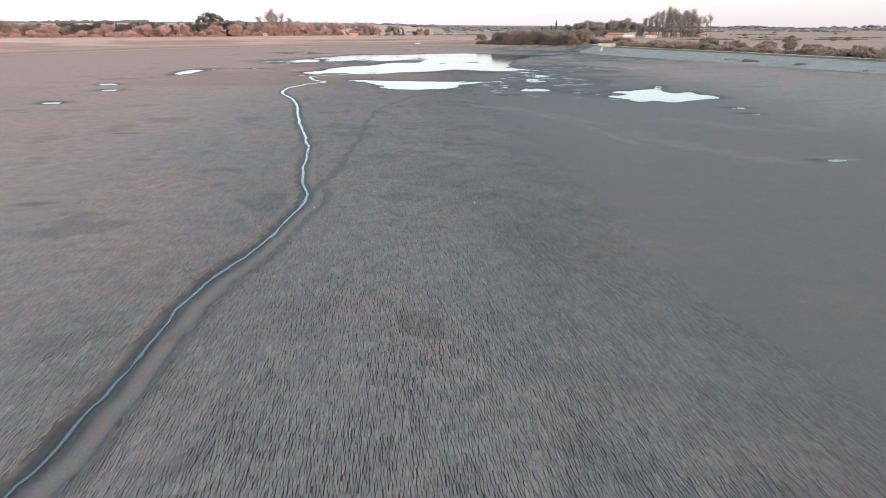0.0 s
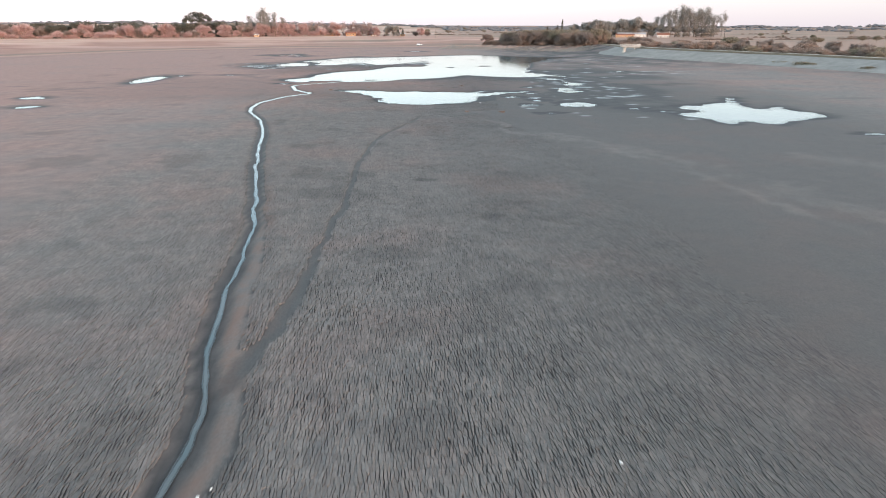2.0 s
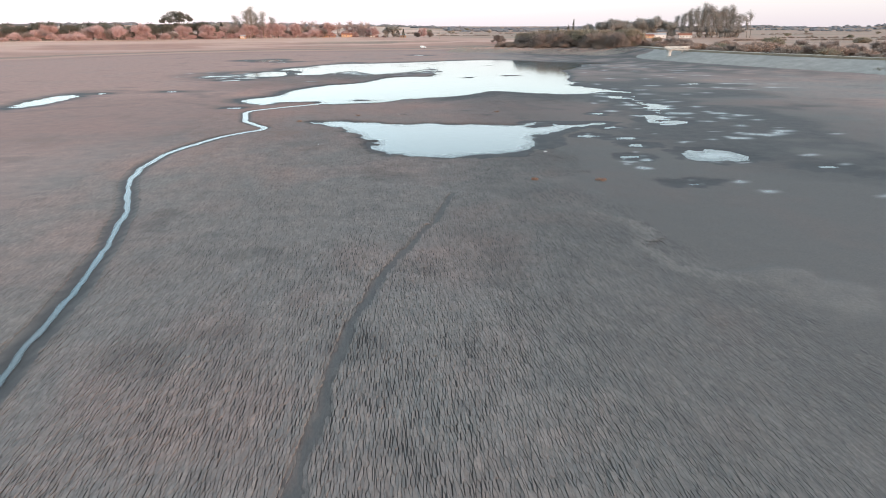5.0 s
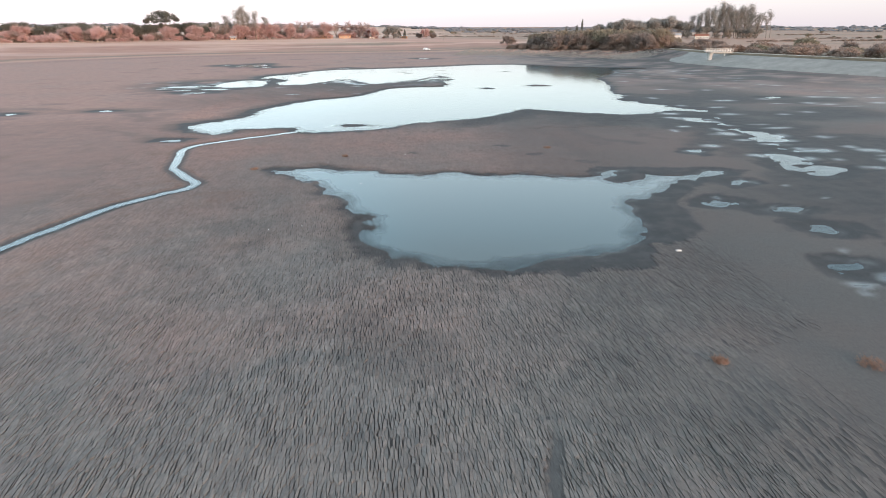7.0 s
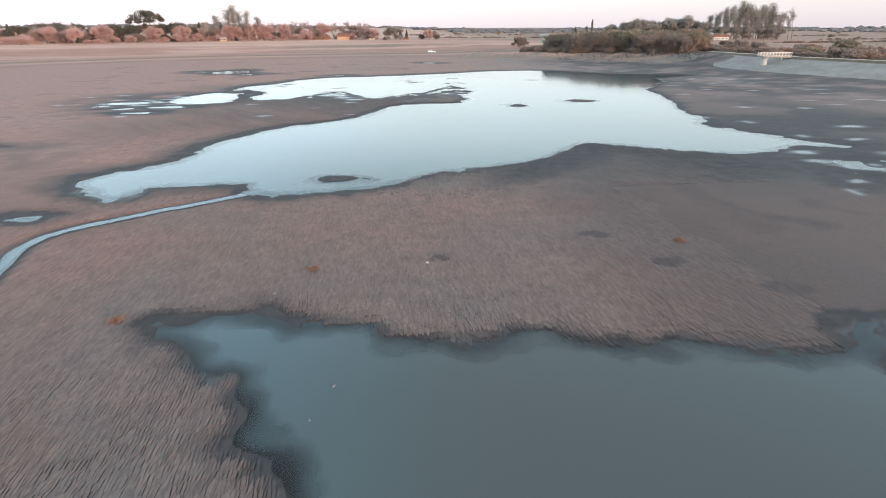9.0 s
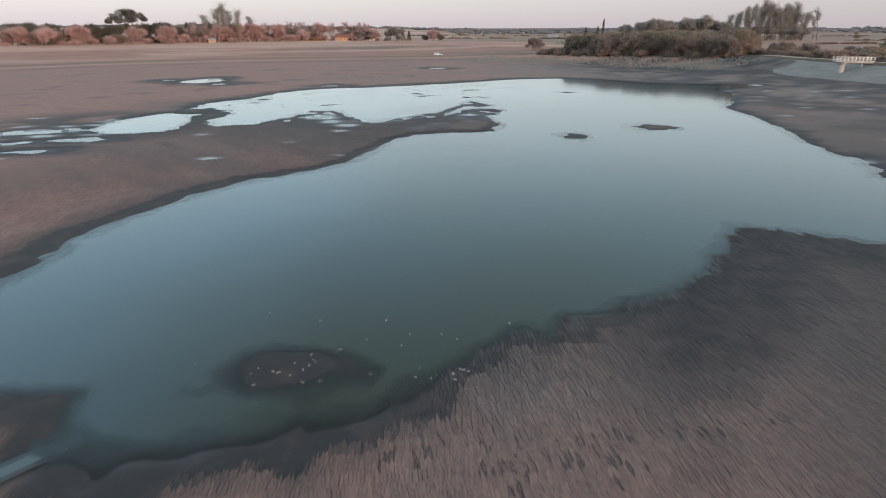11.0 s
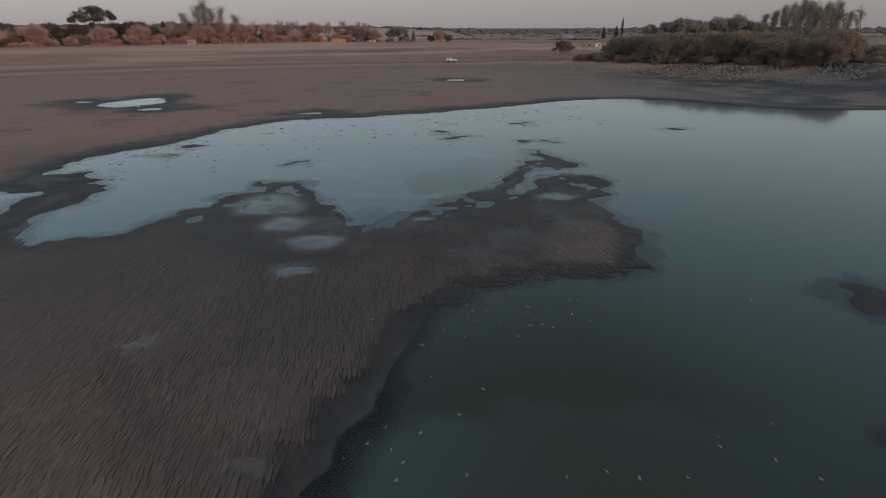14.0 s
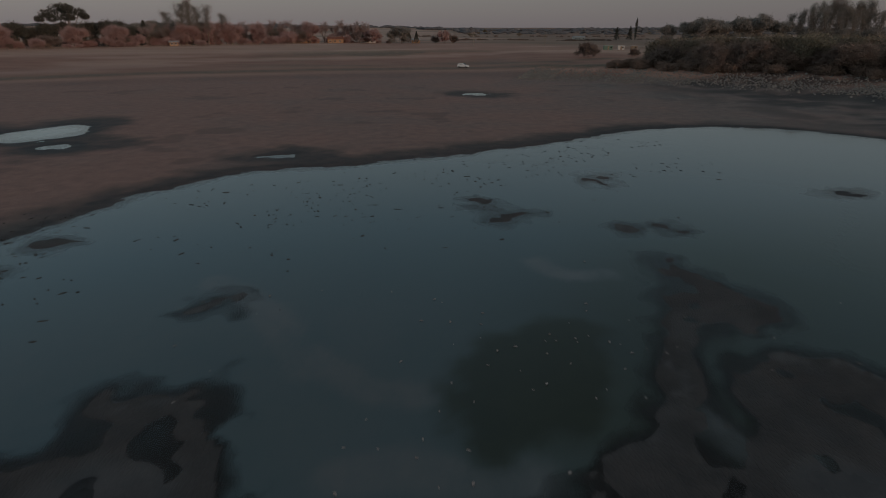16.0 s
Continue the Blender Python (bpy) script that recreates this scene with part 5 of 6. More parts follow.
def gum_tree(label, seed, tall, bare, lean, dense, wide=1.0):
    """A tall gum: one long trunk, steep limbs and feathery foliage from the bare part to the top."""
    rng = random.Random(seed)
    wood, crown = Sprig(), Sprig()
    p, way, r = Vector((0, 0, -0.3)), Vector((lean, 0, 1)).normalized(), tall * 0.016
    spine = [p]
    for k in range(9):
        way = (way + Vector((rng.gauss(0, 0.05), rng.gauss(0, 0.05), 0.02))).normalized()
        q = p + way * tall / 9.4
        wood.tube(p, q, r, r * 0.86, 7)
        p, r = q, r * 0.86
        spine.append(p)
    for k in range(dense):
        t = bare + (1 - bare) * (k + rng.random()) / dense
        i = min(int(t * 9), 8)
        a = spine[i].lerp(spine[i + 1], t * 9 - i)
        out = Vector((rng.gauss(0, 1), rng.gauss(0, 1), rng.uniform(0.7, 2.0))).normalized()
        long = wide * tall * rng.uniform(0.05, 0.17) * (1.2 - 0.45 * t)
        b = a + out * long
        wood.tube(a, b, 0.11, 0.04, 4)
        for j in range(4):
            c = a.lerp(b, rng.uniform(0.5, 1.1)) + Vector((rng.gauss(0, 0.7), rng.gauss(0, 0.7), rng.gauss(0.2, 0.6)))
            spread = rng.uniform(0.6, 1.4)
            for m in range(11):
                crown.leaf(c + Vector((rng.gauss(0, 1), rng.gauss(0, 1), rng.gauss(0, 0.9))) * spread, rng.uniform(0.24, 0.44), rng)
    ob = thing("gum_tree", label, "tree", "gum trees")
    part("trunk", wood.data(), BARK, ob)
    part("crown", crown.data(), GUM_LEAVES, ob)
    ob["tall"] = tall
    return ob


plant(gum_tree("broad gum tree with grey feathery foliage among bare trees", 33, 26, 0.22, 0.04, 70, 1.7), [(-133, 690, 25), (-121, 696, 23.5), (-139, 694, 20), (-108, 704, 19), (356, 790, 24), (334, 800, 24)])
plant(gum_tree("tall gum tree with feathery grey-green foliage", 29, 28, 0.26, 0.02, 62, 1.0),
      [(-127, 692, 28), (381, 772, 37), (391, 776, 34), (408, 774, 33), (417, 770, 35), (372, 779, 31), (364, 784, 27), (399, 800, 31), (423, 764, 26), (413, 790, 30), (386, 764, 25)])
plant(gum_tree("tall thin gum tree with a long bare trunk", 30, 28, 0.40, 0.05, 40, 1.15),
      [(-116, 692, 24), (378, 786, 33), (402, 781, 32), (432, 786, 26), (411, 768, 30), (395, 768, 32), (440, 770, 23), (368, 770, 28), (385, 777, 35), (405, 770, 33), (420, 778, 31), (360, 778, 25), (399, 764, 29), (374, 764, 30), (428, 772, 28)])
plant(gum_tree("leaning gum tree with a tuft of foliage", 31, 27, 0.66, 0.20, 22), [(446, 772, 30), (386, 790, 27), (426, 792, 30), (434, 778, 27)])
gum_c = tree("gum_tree", "dense dark gum tree", "tree", "gum trees", BARK, GUM_LEAVES, 37, 2.6, 0.36, 3.4, 3, 0.62, 0.32, 3, leaves=15, size=0.40, cloud=0.95, low=True)
plant(gum_c, [(264, 790, 19), (273, 784, 22), (281, 792, 23), (290, 786, 19), (301, 794, 21), (311, 788, 24), (321, 792, 22), (330, 786, 25), (346, 784, 21), (363, 772, 15), (375, 766, 14), (388, 760, 14),
              (402, 766, 13), (414, 760, 13), (426, 768, 12), (250, 800, 17), (276, 806, 20), (326, 806, 23), (12, 752, 14), (4, 757, 10), (-163, 690, 15), (-152, 698, 16), (-158, 704, 16), (-144, 700, 15), (-172, 684, 14), (-147, 684, 11), (-228, 634, 14), (-250, 620, 13), (-84, 742, 13)])
evergreen = tree("evergreen_tree", "dark evergreen tree behind the bare shore trees", "tree", "trees on the far shore", BARK, DARK_LEAVES, 39, 2.2, 0.32, 3.0, 3, 0.55, 0.34, 3, leaves=12, size=0.40, cloud=0.85, low=True)
plant(evergreen, grown(along(TREELINE, 46, 39, (14, 46), 0.26, 0.74), 10.5, 16.0, 39) + grown(along(TREELINE, 10, 40, (30, 60), 0.0, 0.4), 8, 12, 40))
fir = conifer("fir", "dark green conifer behind the shore", "conifers", 41, 11, 2.9, DARK_LEAVES)
plant(fir, [(-166, 684, 14), (-155, 690, 15), (-140, 700, 15), (-226, 628, 13.5), (-211, 636, 13), (242, 893, 13), (257, 896, 14), (18, 762, 11), (24, 760, 9), (-330, 590, 11), (-262, 612, 13)])
cypress = conifer("pencil_cypress", "narrow dark pencil cypress", "", 43, 19, 1.3, DARK_LEAVES, 0.5)
plant(cypress, [(266, 902, 22)])

brush = tree("shore_scrub", "low bare reddish scrub under the shore trees", "shrub", "scrub on the far shore", BARK, TWIGS, 45, 0.6, 0.09, 1.4, 2, 0.9, 0.08, 4, twigs=12, twig_length=1.6, stems=3)
plant(brush, [(x, y, h * (0.35 + float(wave(np.array([x]), np.array([y]), 17.0, 58)[0]))) for x, y, h in grown(along(TREELINE, 60, 45, (-3, 16), 0.0, 0.97), 2.6, 6.0, 45)], 1.4)

# ---- thicket on the embankment and shrubs behind the dam ----
CREST = [(86, 497), (104, 478), (124, 456), (146, 430)]
shrub = tree("thicket_shrub", "dense olive green shrub on the stone bank", "shrub", "thicket on the embankment", BARK, SHRUB_LEAVES, 51, 1.6, 0.16, 2.0, 3, 0.8, 0.1, 3, leaves=13, size=0.25, cloud=0.75, twigs=2, stems=3)
plant(shrub, grown(along(CREST, 15, 51, (-4, 12), 0.14), 9.0, 11.5, 51))
rust = tree("thicket_shrub", "tangled rusty brown shrub on the stone bank", "shrub", "thicket on the embankment", BARK, RUST_LEAVES, 53, 1.4, 0.15, 2.0, 3, 0.85, 0.05, 3, leaves=8, size=0.22, cloud=0.75, twigs=5, stems=3)
plant(rust, grown(along(CREST, 17, 53, (-6, 9), 0.12), 8.0, 11.0, 53))
bare = tree("thicket_shrub", "bare tangled shrub with grey-brown twigs", "shrub", "thicket on the embankment", BARK, DIM_TWIGS, 57, 1.2, 0.13, 1.9, 3, 0.9, 0.05, 3, twigs=9, stems=3)
plant(bare, grown(along(CREST, 16, 57, (-9, 2), 0.12), 5.5, 9.5, 57) + [(93, 553, 7.5), (118, 560, 4)])
skirt = tree("thicket_shrub", "low straw-brown scrub at the foot of the thicket", "shrub", "thicket on the embankment", BARK, RUST_LEAVES, 58, 0.5, 0.08, 1.2, 2, 1.0, 0.0, 4, leaves=7, size=0.24, cloud=0.6, twigs=4, stems=3)
plant(skirt, grown(along(CREST, 30, 58, (-12, 0)), 2.2, 4.2, 58))
DAM_FOOT = [(150, 470), (178, 372), (205, 296), (232, 205), (262, 100)]
low_shrub = tree("low_shrub", "low brown shrub behind the dam wall", "shrub", "shrubs behind the dam", BARK, RUST_LEAVES, 61, 0.6, 0.10, 1.3, 2, 0.95, 0.0, 4, leaves=8, size=0.34, cloud=0.65, twigs=2, stems=3)
plant(low_shrub, grown(along(DAM_FOOT, 100, 61, (6, 60)), 2.0, 5.8, 61), 1.4)
green_shrub = tree("low_shrub", "low dark green shrub behind the dam wall", "shrub", "shrubs behind the dam", BARK, SHRUB_LEAVES, 63, 0.6, 0.10, 1.3, 2, 0.95, 0.0, 4, leaves=9, size=0.34, cloud=0.65, stems=3)
plant(green_shrub, grown(along(DAM_FOOT, 40, 63, (4, 60)), 1.8, 5.0, 63) + [(300, 520, 6), (410, 560, 5), (250, 610, 4)], 1.4)
bare_shrub = tree("low_shrub", "leafless reddish shrub behind the dam wall", "shrub", "shrubs behind the dam", BARK, DIM_TWIGS, 67, 0.8, 0.10, 1.5, 2, 0.8, 0.1, 4, twigs=9, stems=3)
plant(bare_shrub, grown(along(DAM_FOOT, 84, 67, (8, 90)), 2.6, 8.0, 67) + [(190, 560, 5), (210, 590, 4.5), (240, 560, 5), (40, 770, 7), (54, 766, 8)])

foot_weed = tree("bank_weed", "low dark weed bush at the foot of the dam", "weed", "weeds at the foot of the dam", BARK, SHRUB_LEAVES, 69, 0.3, 0.05, 0.7, 2, 1.1, 0.0, 4, leaves=8, size=0.22, cloud=0.45, stems=4)
plant(foot_weed, [(176, 280, 1.5), (178, 276, 1.3), (180, 268, 1.7), (181.5, 264, 1.4), (186, 250, 1.2), (188, 243, 1.5), (193, 226, 1.1), (196, 212, 1.4), (199, 205, 1.2), (143, 352, 0.9), (146, 349, 1.0), (160, 318, 0.8)], 2.2)

# ---- the plain beyond: scattered and distant trees ----
rng = random.Random(71)
field_tree = tree("field_tree", "lone dark tree on the dry plain", "tree", "trees on the plain", BARK, SHRUB_LEAVES, 73, 2.0, 0.25, 2.2, 3, 0.8, 0.1, 3, leaves=9, size=0.4, cloud=0.8)
plant(field_tree, [(rng.uniform(-60, 620), rng.uniform(980, 1500), rng.uniform(4, 9)) for k in range(12)] + [(rng.uniform(-700, -350), rng.uniform(700, 1300), rng.uniform(8, 13)) for k in range(30)]
      + [(rng.uniform(450, 900), rng.uniform(520, 1100), rng.uniform(3, 7)) for k in range(10)])
hedge = tree("hedge_shrub", "brown hedge shrub between dry fields", "shrub", "hedges on the plain", BARK, RUST_LEAVES, 75, 0.7, 0.12, 1.5, 2, 1.3, 0.0, 4, leaves=9, size=0.40, cloud=0.8, twigs=1, stems=3)
rows = []
for x0, y0, x1, y1, n in ((330, 640, 620, 690, 60), (470, 760, 900, 800, 60), (60, 872, 230, 880, 34), (280, 930, 700, 990, 50), (-20, 1080, 420, 1120, 40)):
    rows += [(x0 + (x1 - x0) * (k + 0.8 * rng.random()) / n, y0 + (y1 - y0) * k / n + rng.uniform(-2, 2), rng.uniform(0.9, 2.2)) for k in range(n) if math.sin(k * 0.31 + y0) > -0.75]
plant(hedge, rows, 1.9)


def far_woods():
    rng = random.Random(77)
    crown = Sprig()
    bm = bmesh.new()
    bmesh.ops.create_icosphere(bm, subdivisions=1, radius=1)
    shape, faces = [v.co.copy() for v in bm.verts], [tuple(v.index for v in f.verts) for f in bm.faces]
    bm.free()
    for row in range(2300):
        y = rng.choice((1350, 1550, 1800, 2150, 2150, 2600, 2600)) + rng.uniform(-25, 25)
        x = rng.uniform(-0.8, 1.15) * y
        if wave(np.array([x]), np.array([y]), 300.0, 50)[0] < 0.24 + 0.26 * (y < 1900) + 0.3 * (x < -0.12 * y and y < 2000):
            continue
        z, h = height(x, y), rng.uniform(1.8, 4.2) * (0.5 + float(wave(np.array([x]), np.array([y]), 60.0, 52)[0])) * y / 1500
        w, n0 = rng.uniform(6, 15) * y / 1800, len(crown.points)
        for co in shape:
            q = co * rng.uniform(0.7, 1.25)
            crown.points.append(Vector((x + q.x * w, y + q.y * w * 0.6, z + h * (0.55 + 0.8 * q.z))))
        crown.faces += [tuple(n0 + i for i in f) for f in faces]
    return tagged(part("far_woods", crown.data(), HAZED_LEAVES), "distant woods across the plain, tinted blue-grey for haze", "woods", kind="stuff")


far_woods()


# ---- stone bank below the thicket ----
def stones(name, label, n, seed, place, low, high, mat):
    rng = random.Random(seed)
    bm = bmesh.new()
    bmesh.ops.create_icosphere(bm, subdivisions=1, radius=1)
    shape, faces = [v.co.copy() for v in bm.verts], [tuple(v.index for v in f.verts) for f in bm.faces]
    bm.free()
    spots = [place(rng) for k in range(n)]
    zs = land(np.array([s[0] for s in spots]), np.array([s[1] for s in spots]))["z"]
    points, polys = [], []
    for (x, y), z in zip(spots, zs):
        if mat is CLOD:
            z = max(z, WATER_LEVEL - 0.03)
        size = rng.uniform(low, high) * rng.uniform(0.7, 1.3)
        turn = Euler((rng.uniform(0, 6), rng.uniform(0, 6), rng.uniform(0, 6))).to_matrix()
        form = (rng.uniform(0.7, 1.3), rng.uniform(0.7, 1.2), rng.uniform(0.5, 0.9))
        if mat is CLOD:
            turn, form = Euler((0, 0, rng.uniform(0, 6))).to_matrix(), (rng.uniform(1.0, 3.2), rng.uniform(0.6, 1.2), 0.35)
        n0 = len(points)
        for co in shape:
            q = turn @ Vector([c * f * rng.uniform(0.78, 1.15) for c, f in zip(co, form)]) * size
            points.append(Vector((x, y, z + size * 0.25)) + q)
        polys += [tuple(n0 + i for i in f) for f in faces]
    return tagged(part(name, (points, polys), mat), label, "stones", kind="stuff")


BANK = [Vector(p) for p in ((56, 507), (66, 502), (92, 488), (120, 459), (146, 430), (150, 408))]


def on_bank(rng):
    i = rng.randrange(5)
    t = rng.random()
    p, way = BANK[i].lerp(BANK[i + 1], t), (BANK[i + 1] - BANK[i]).normalized()
    q = p + Vector((way.y, -way.x)) * abs(rng.choice((rng.uniform(9, 30), rng.uniform(5, 36), rng.gauss(22, 6))))
    return q.x, q.y


stones("bank_stones", "pale broken stones strewn over the embankment slope", 5800, 81, on_bank, 0.12, 0.34, ROCK)


def on_dam(rng):
    y = rng.uniform(130, 400)
    x = 154 + (364 - y) * 0.36 - rng.uniform(9, 26)
    return x, y


stones("dam_stones", "scattered grey stones at the foot of the dam", 130, 83, on_dam, 0.08, 0.22, ROCK)


# ---- the intake tower ----
def intake_tower():
    ob = thing("intake_tower", "cream concrete intake tower with a railed footbridge to the dam", "tower")
    ob.matrix_basis = pose(139.6, 367.2, -1.2, 0, 0, -11)
    ground_z = height(139.6, 367.2)
    bm = bmesh.new()
    bmesh.ops.create_cone(bm, cap_ends=True, segments=20, radius1=1.15, radius2=1.0, depth=6.0 - ground_z, matrix=Matrix.Translation((0.6, 0, (6.0 + ground_z) / 2 - 0.3)))
    part("shaft", bm, CONCRETE, ob)
    bm = bmesh.new()
    bmesh.ops.create_cone(bm, cap_ends=True, segments=20, radius1=1.0, radius2=1.75, depth=1.0, matrix=Matrix.Translation((0.6, 0, 6.15)))
    part("capital", bm, CONCRETE, ob)
    part("deck", boxes((-1.6, 9.6, -1.15, 1.15, 6.62, 6.92), bevel=0.04), CONCRETE, ob)
    part("beam", boxes((1.5, 9.4, -0.85, -0.55, 6.22, 6.62), (1.5, 9.4, 0.55, 0.85, 6.22, 6.62)), CONCRETE, ob)
    bm = bmesh.new()
    bmesh.ops.create_cone(bm, cap_ends=True, segments=10, radius1=0.22, radius2=0.2, depth=6.2, matrix=Matrix.Translation((6.6, 0, 3.2)))
    part("pier", bm, CONCRETE, ob)
    for side in (-1.1, 1.1):
        for z in (7.42, 7.98):
            part("rail", boxes((-1.55, 9.5, side - 0.05, side + 0.05, z - 0.05, z + 0.05)), PAINTED_RAIL, ob, "pale painted rail")
        post = boxes((-0.06, 0.06, -0.06, 0.06, 6.9, 8.05))
        first = part("post", post, PAINTED_RAIL, ob, "pale painted post")
        first.matrix_local = pose(-1.5, side, 0)
        for k in range(1, 11):
            again = first.copy()
            scene.collection.objects.link(again)
            again.matrix_local = pose(-1.5 + k * 1.09, side, 0)
    part("rail", boxes((-1.6, -1.5, -1.1, 1.1, 7.93, 8.03), (-1.6, -1.5, -1.1, 1.1, 7.37, 7.47)), PAINTED_RAIL, ob, "pale painted rail")
    return ob


intake_tower()


# ---- the car on the beach ----
def car():
    ob = thing("car", "white estate car parked on the dry lake shore", "car")
    ob.matrix_basis = pose(29.4, 517.5, height(29.4, 517.5), 0, 0, -28)
    bm = bmesh.new()
    outline = [(-2.15, 0.42), (-2.2, 0.95), (-2.05, 1.05), (-1.95, 1.55), (-1.75, 1.68), (0.35, 1.66), (0.95, 1.12), (2.0, 0.98), (2.2, 0.80), (2.2, 0.42)]
    left, right = [bm.verts.new((x, -0.86 + (0.1 if z > 1.2 else 0), z)) for x, z in outline], [bm.verts.new((x, 0.86 - (0.1 if z > 1.2 else 0), z)) for x, z in outline]
    bm.faces.new(left)
    bm.faces.new(right[::-1])
    for k in range(len(outline)):
        j = (k + 1) % len(outline)
        bm.faces.new((left[j], left[k], right[k], right[j]))
    bmesh.ops.recalc_face_normals(bm, faces=bm.faces[:])
    bmesh.ops.bevel(bm, geom=bm.edges[:], offset=0.06, segments=2, affect="EDGES")
    body = part("body", bm, CAR_WHITE, ob)
    for side in (-1, 1):
        y0, y1 = (0.775, 0.80) if side > 0 else (-0.80, -0.775)
        for x0, x1 in ((-1.75, -0.9), (-0.82, -0.1), (-0.02, 0.42)):
            part("side_window", boxes((x0, x1, y0, y1, 1.14, 1.56)), WINDOW_DARK, ob, "dark side window")
        for x in (-1.35, 1.35):
            bm = bmesh.new()
            bmesh.ops.create_cone(bm, cap_ends=True, segments=20, radius1=0.34, radius2=0.34, depth=0.22)
            wheel = part("wheel", bm, RUBBER, ob, "black tyre")
            wheel.matrix_local = pose(x, side * 0.80, 0.34, 90)
            bm = bmesh.new()
            bmesh.ops.create_cone(bm, cap_ends=True, segments=16, radius1=0.20, radius2=0.18, depth=0.24)
            part("rim", bm, STEEL, wheel, "steel rim")
        part("headlight", boxes((2.16, 2.22, side * 0.62 - 0.16, side * 0.62 + 0.16, 0.68, 0.82)), STEEL, ob, "clear headlight")
    shield = part("windscreen", boxes((-0.02, 0.02, -0.66, 0.66, -0.36, 0.36)), WINDOW_DARK, ob, "dark windscreen")
    shield.matrix_local = pose(0.68, 0, 1.42, 0, -48)
    part("rear_window", boxes((-2.04, -1.98, -0.62, 0.62, 1.12, 1.5)), WINDOW_DARK, ob, "dark rear window")
    part("bumper", boxes((2.15, 2.3, -0.8, 0.8, 0.36, 0.58), bevel=0.03), CAR_WHITE, ob)
    part("bumper", boxes((-2.3, -2.15, -0.8, 0.8, 0.36, 0.58), bevel=0.03), CAR_WHITE, ob)
    return ob


car()


# ---- houses and sheds ----
def house(label, x, y, turn, length, depth, eaves, ridge, wall_mat, roof_mat, windows, hip=0.0, chimney=False):
    ob = thing("house", label, "house", "houses of the village")
    ob.matrix_basis = pose(x, y, height(x, y) - 0.1, 0, 0, turn)
    L, D, t = length / 2, depth / 2, 0.25
    wins = [(-L + length * (k + 0.5) / windows) for k in range(windows)]
    rows = []
    edges = [-L] + [e for w in wins for e in (w - 0.65, w + 0.65)] + [L]
    for k in range(0, len(edges), 2):
        rows.append((edges[k], edges[k + 1], -D, -D + t, 0, eaves))
    for w in wins:
        rows += [(w - 0.65, w + 0.65, -D, -D + t, 0, 0.9), (w - 0.65, w + 0.65, -D, -D + t, 2.1, eaves)]
    part("wall", boxes(*rows), wall_mat, ob)
    for r in ((-L, L, D - t, D, 0, eaves), (-L, -L + t, -D + t, D - t, 0, eaves), (L - t, L, -D + t, D - t, 0, eaves)):
        part("wall", boxes(r), wall_mat, ob)
    for k, w in enumerate(wins):
        win = part("window", boxes((w - 0.62, w + 0.62, -D + 0.06, -D + 0.10, 0.92, 2.08)), WINDOW_DARK, ob, "dark window")
        part("frame", boxes((w - 0.65, w - 0.57, -D + 0.01, -D + 0.06, 0.9, 2.1), (w + 0.57, w + 0.65, -D + 0.01, -D + 0.06, 0.9, 2.1), (w - 0.57, w + 0.57, -D + 0.01, -D + 0.06, 2.02, 2.1), (w - 0.57, w + 0.57, -D + 0.01, -D + 0.06, 0.9, 0.98), (w - 0.03, w + 0.03, -D + 0.01, -D + 0.06, 0.98, 2.02)), PAINTED_RAIL, win)
    if windows > 1:
        middle = (wins[0] + wins[1]) / 2
        part("door", boxes((middle - 0.45, middle + 0.45, -D - 0.05, -D - 0.004, 0, 2.05), bevel=0.01), TIMBER, ob, "brown timber door")
    bm = bmesh.new()
    o, h = 0.5, hip
    base = [(-L - o, -D - o, eaves), (L + o, -D - o, eaves), (L + o, D + o, eaves), (-L - o, D + o, eaves)]
    top = [(-L - o + h, 0, ridge), (L + o - h, 0, ridge)]
    v = [bm.verts.new(p) for p in base + top]
    for f in ((0, 1, 5, 4), (2, 3, 4, 5), (1, 2, 5), (3, 0, 4), (3, 2, 1, 0)):
        bm.faces.new([v[i] for i in f])
    roof = part("roof", bm, roof_mat, ob)
    if chimney:
        part("chimney", boxes((L * 0.4 - 0.4, L * 0.4 + 0.4, 0.4, 1.1, ridge - 1.5, ridge + 0.9), bevel=0.03), wall_mat, roof)
    return ob


house("low ochre house with a tiled roof among bare trees", -60, 742, 8, 19, 8, 2.9, 5.0, WALL_OCHRE, ROOF_RED, 6, 3.0, True)
house("ochre cottage with an orange-lit front wall", -38, 744, -4, 11, 7, 2.8, 4.6, WALL_OCHRE, ROOF_RED, 3, 0.0)
house("white villa with a dark roof behind the trees", -339, 760, 20, 20, 10, 5.8, 9.0, WALL_WHITE, ROOF_GREY, 5, 3.0, True)
house("white cottage half hidden by bare trees", -302, 602, 25, 12, 7, 2.8, 4.6, WALL_WHITE, ROOF_RED, 4)
house("white cottage with a grey sheet roof", -250, 612, 28, 10, 7, 2.8, 4.4, WALL_WHITE, ROOF_GREY, 3)
house("pale cottage on the shore", -380, 556, 30, 13, 7, 2.8, 4.7, WALL_WHITE, ROOF_RED, 4, 2.0)
house("small pale house behind the poplars", -14, 758, 0, 12, 6, 2.6, 4.0, WALL_WHITE, ROOF_GREY, 2)
house("small cream house on the shore road", 24, 768, -6, 6, 5, 2.4, 3.6, WALL_OCHRE, ROOF_GREY, 2)
house("low pale cottage under gum trees", -133, 676, 22, 5, 4, 2.2, 3.2, WALL_OCHRE, ROOF_GREY, 2)
house("long white farm shed with a sheet roof", 318, 770, -14, 34, 10, 3.6, 5.6, WALL_WHITE, ROOF_GREY, 7)
house("white farm house near the gum trees", 352, 752, -20, 14, 8, 3.0, 5.2, WALL_WHITE, ROOF_RED, 4)
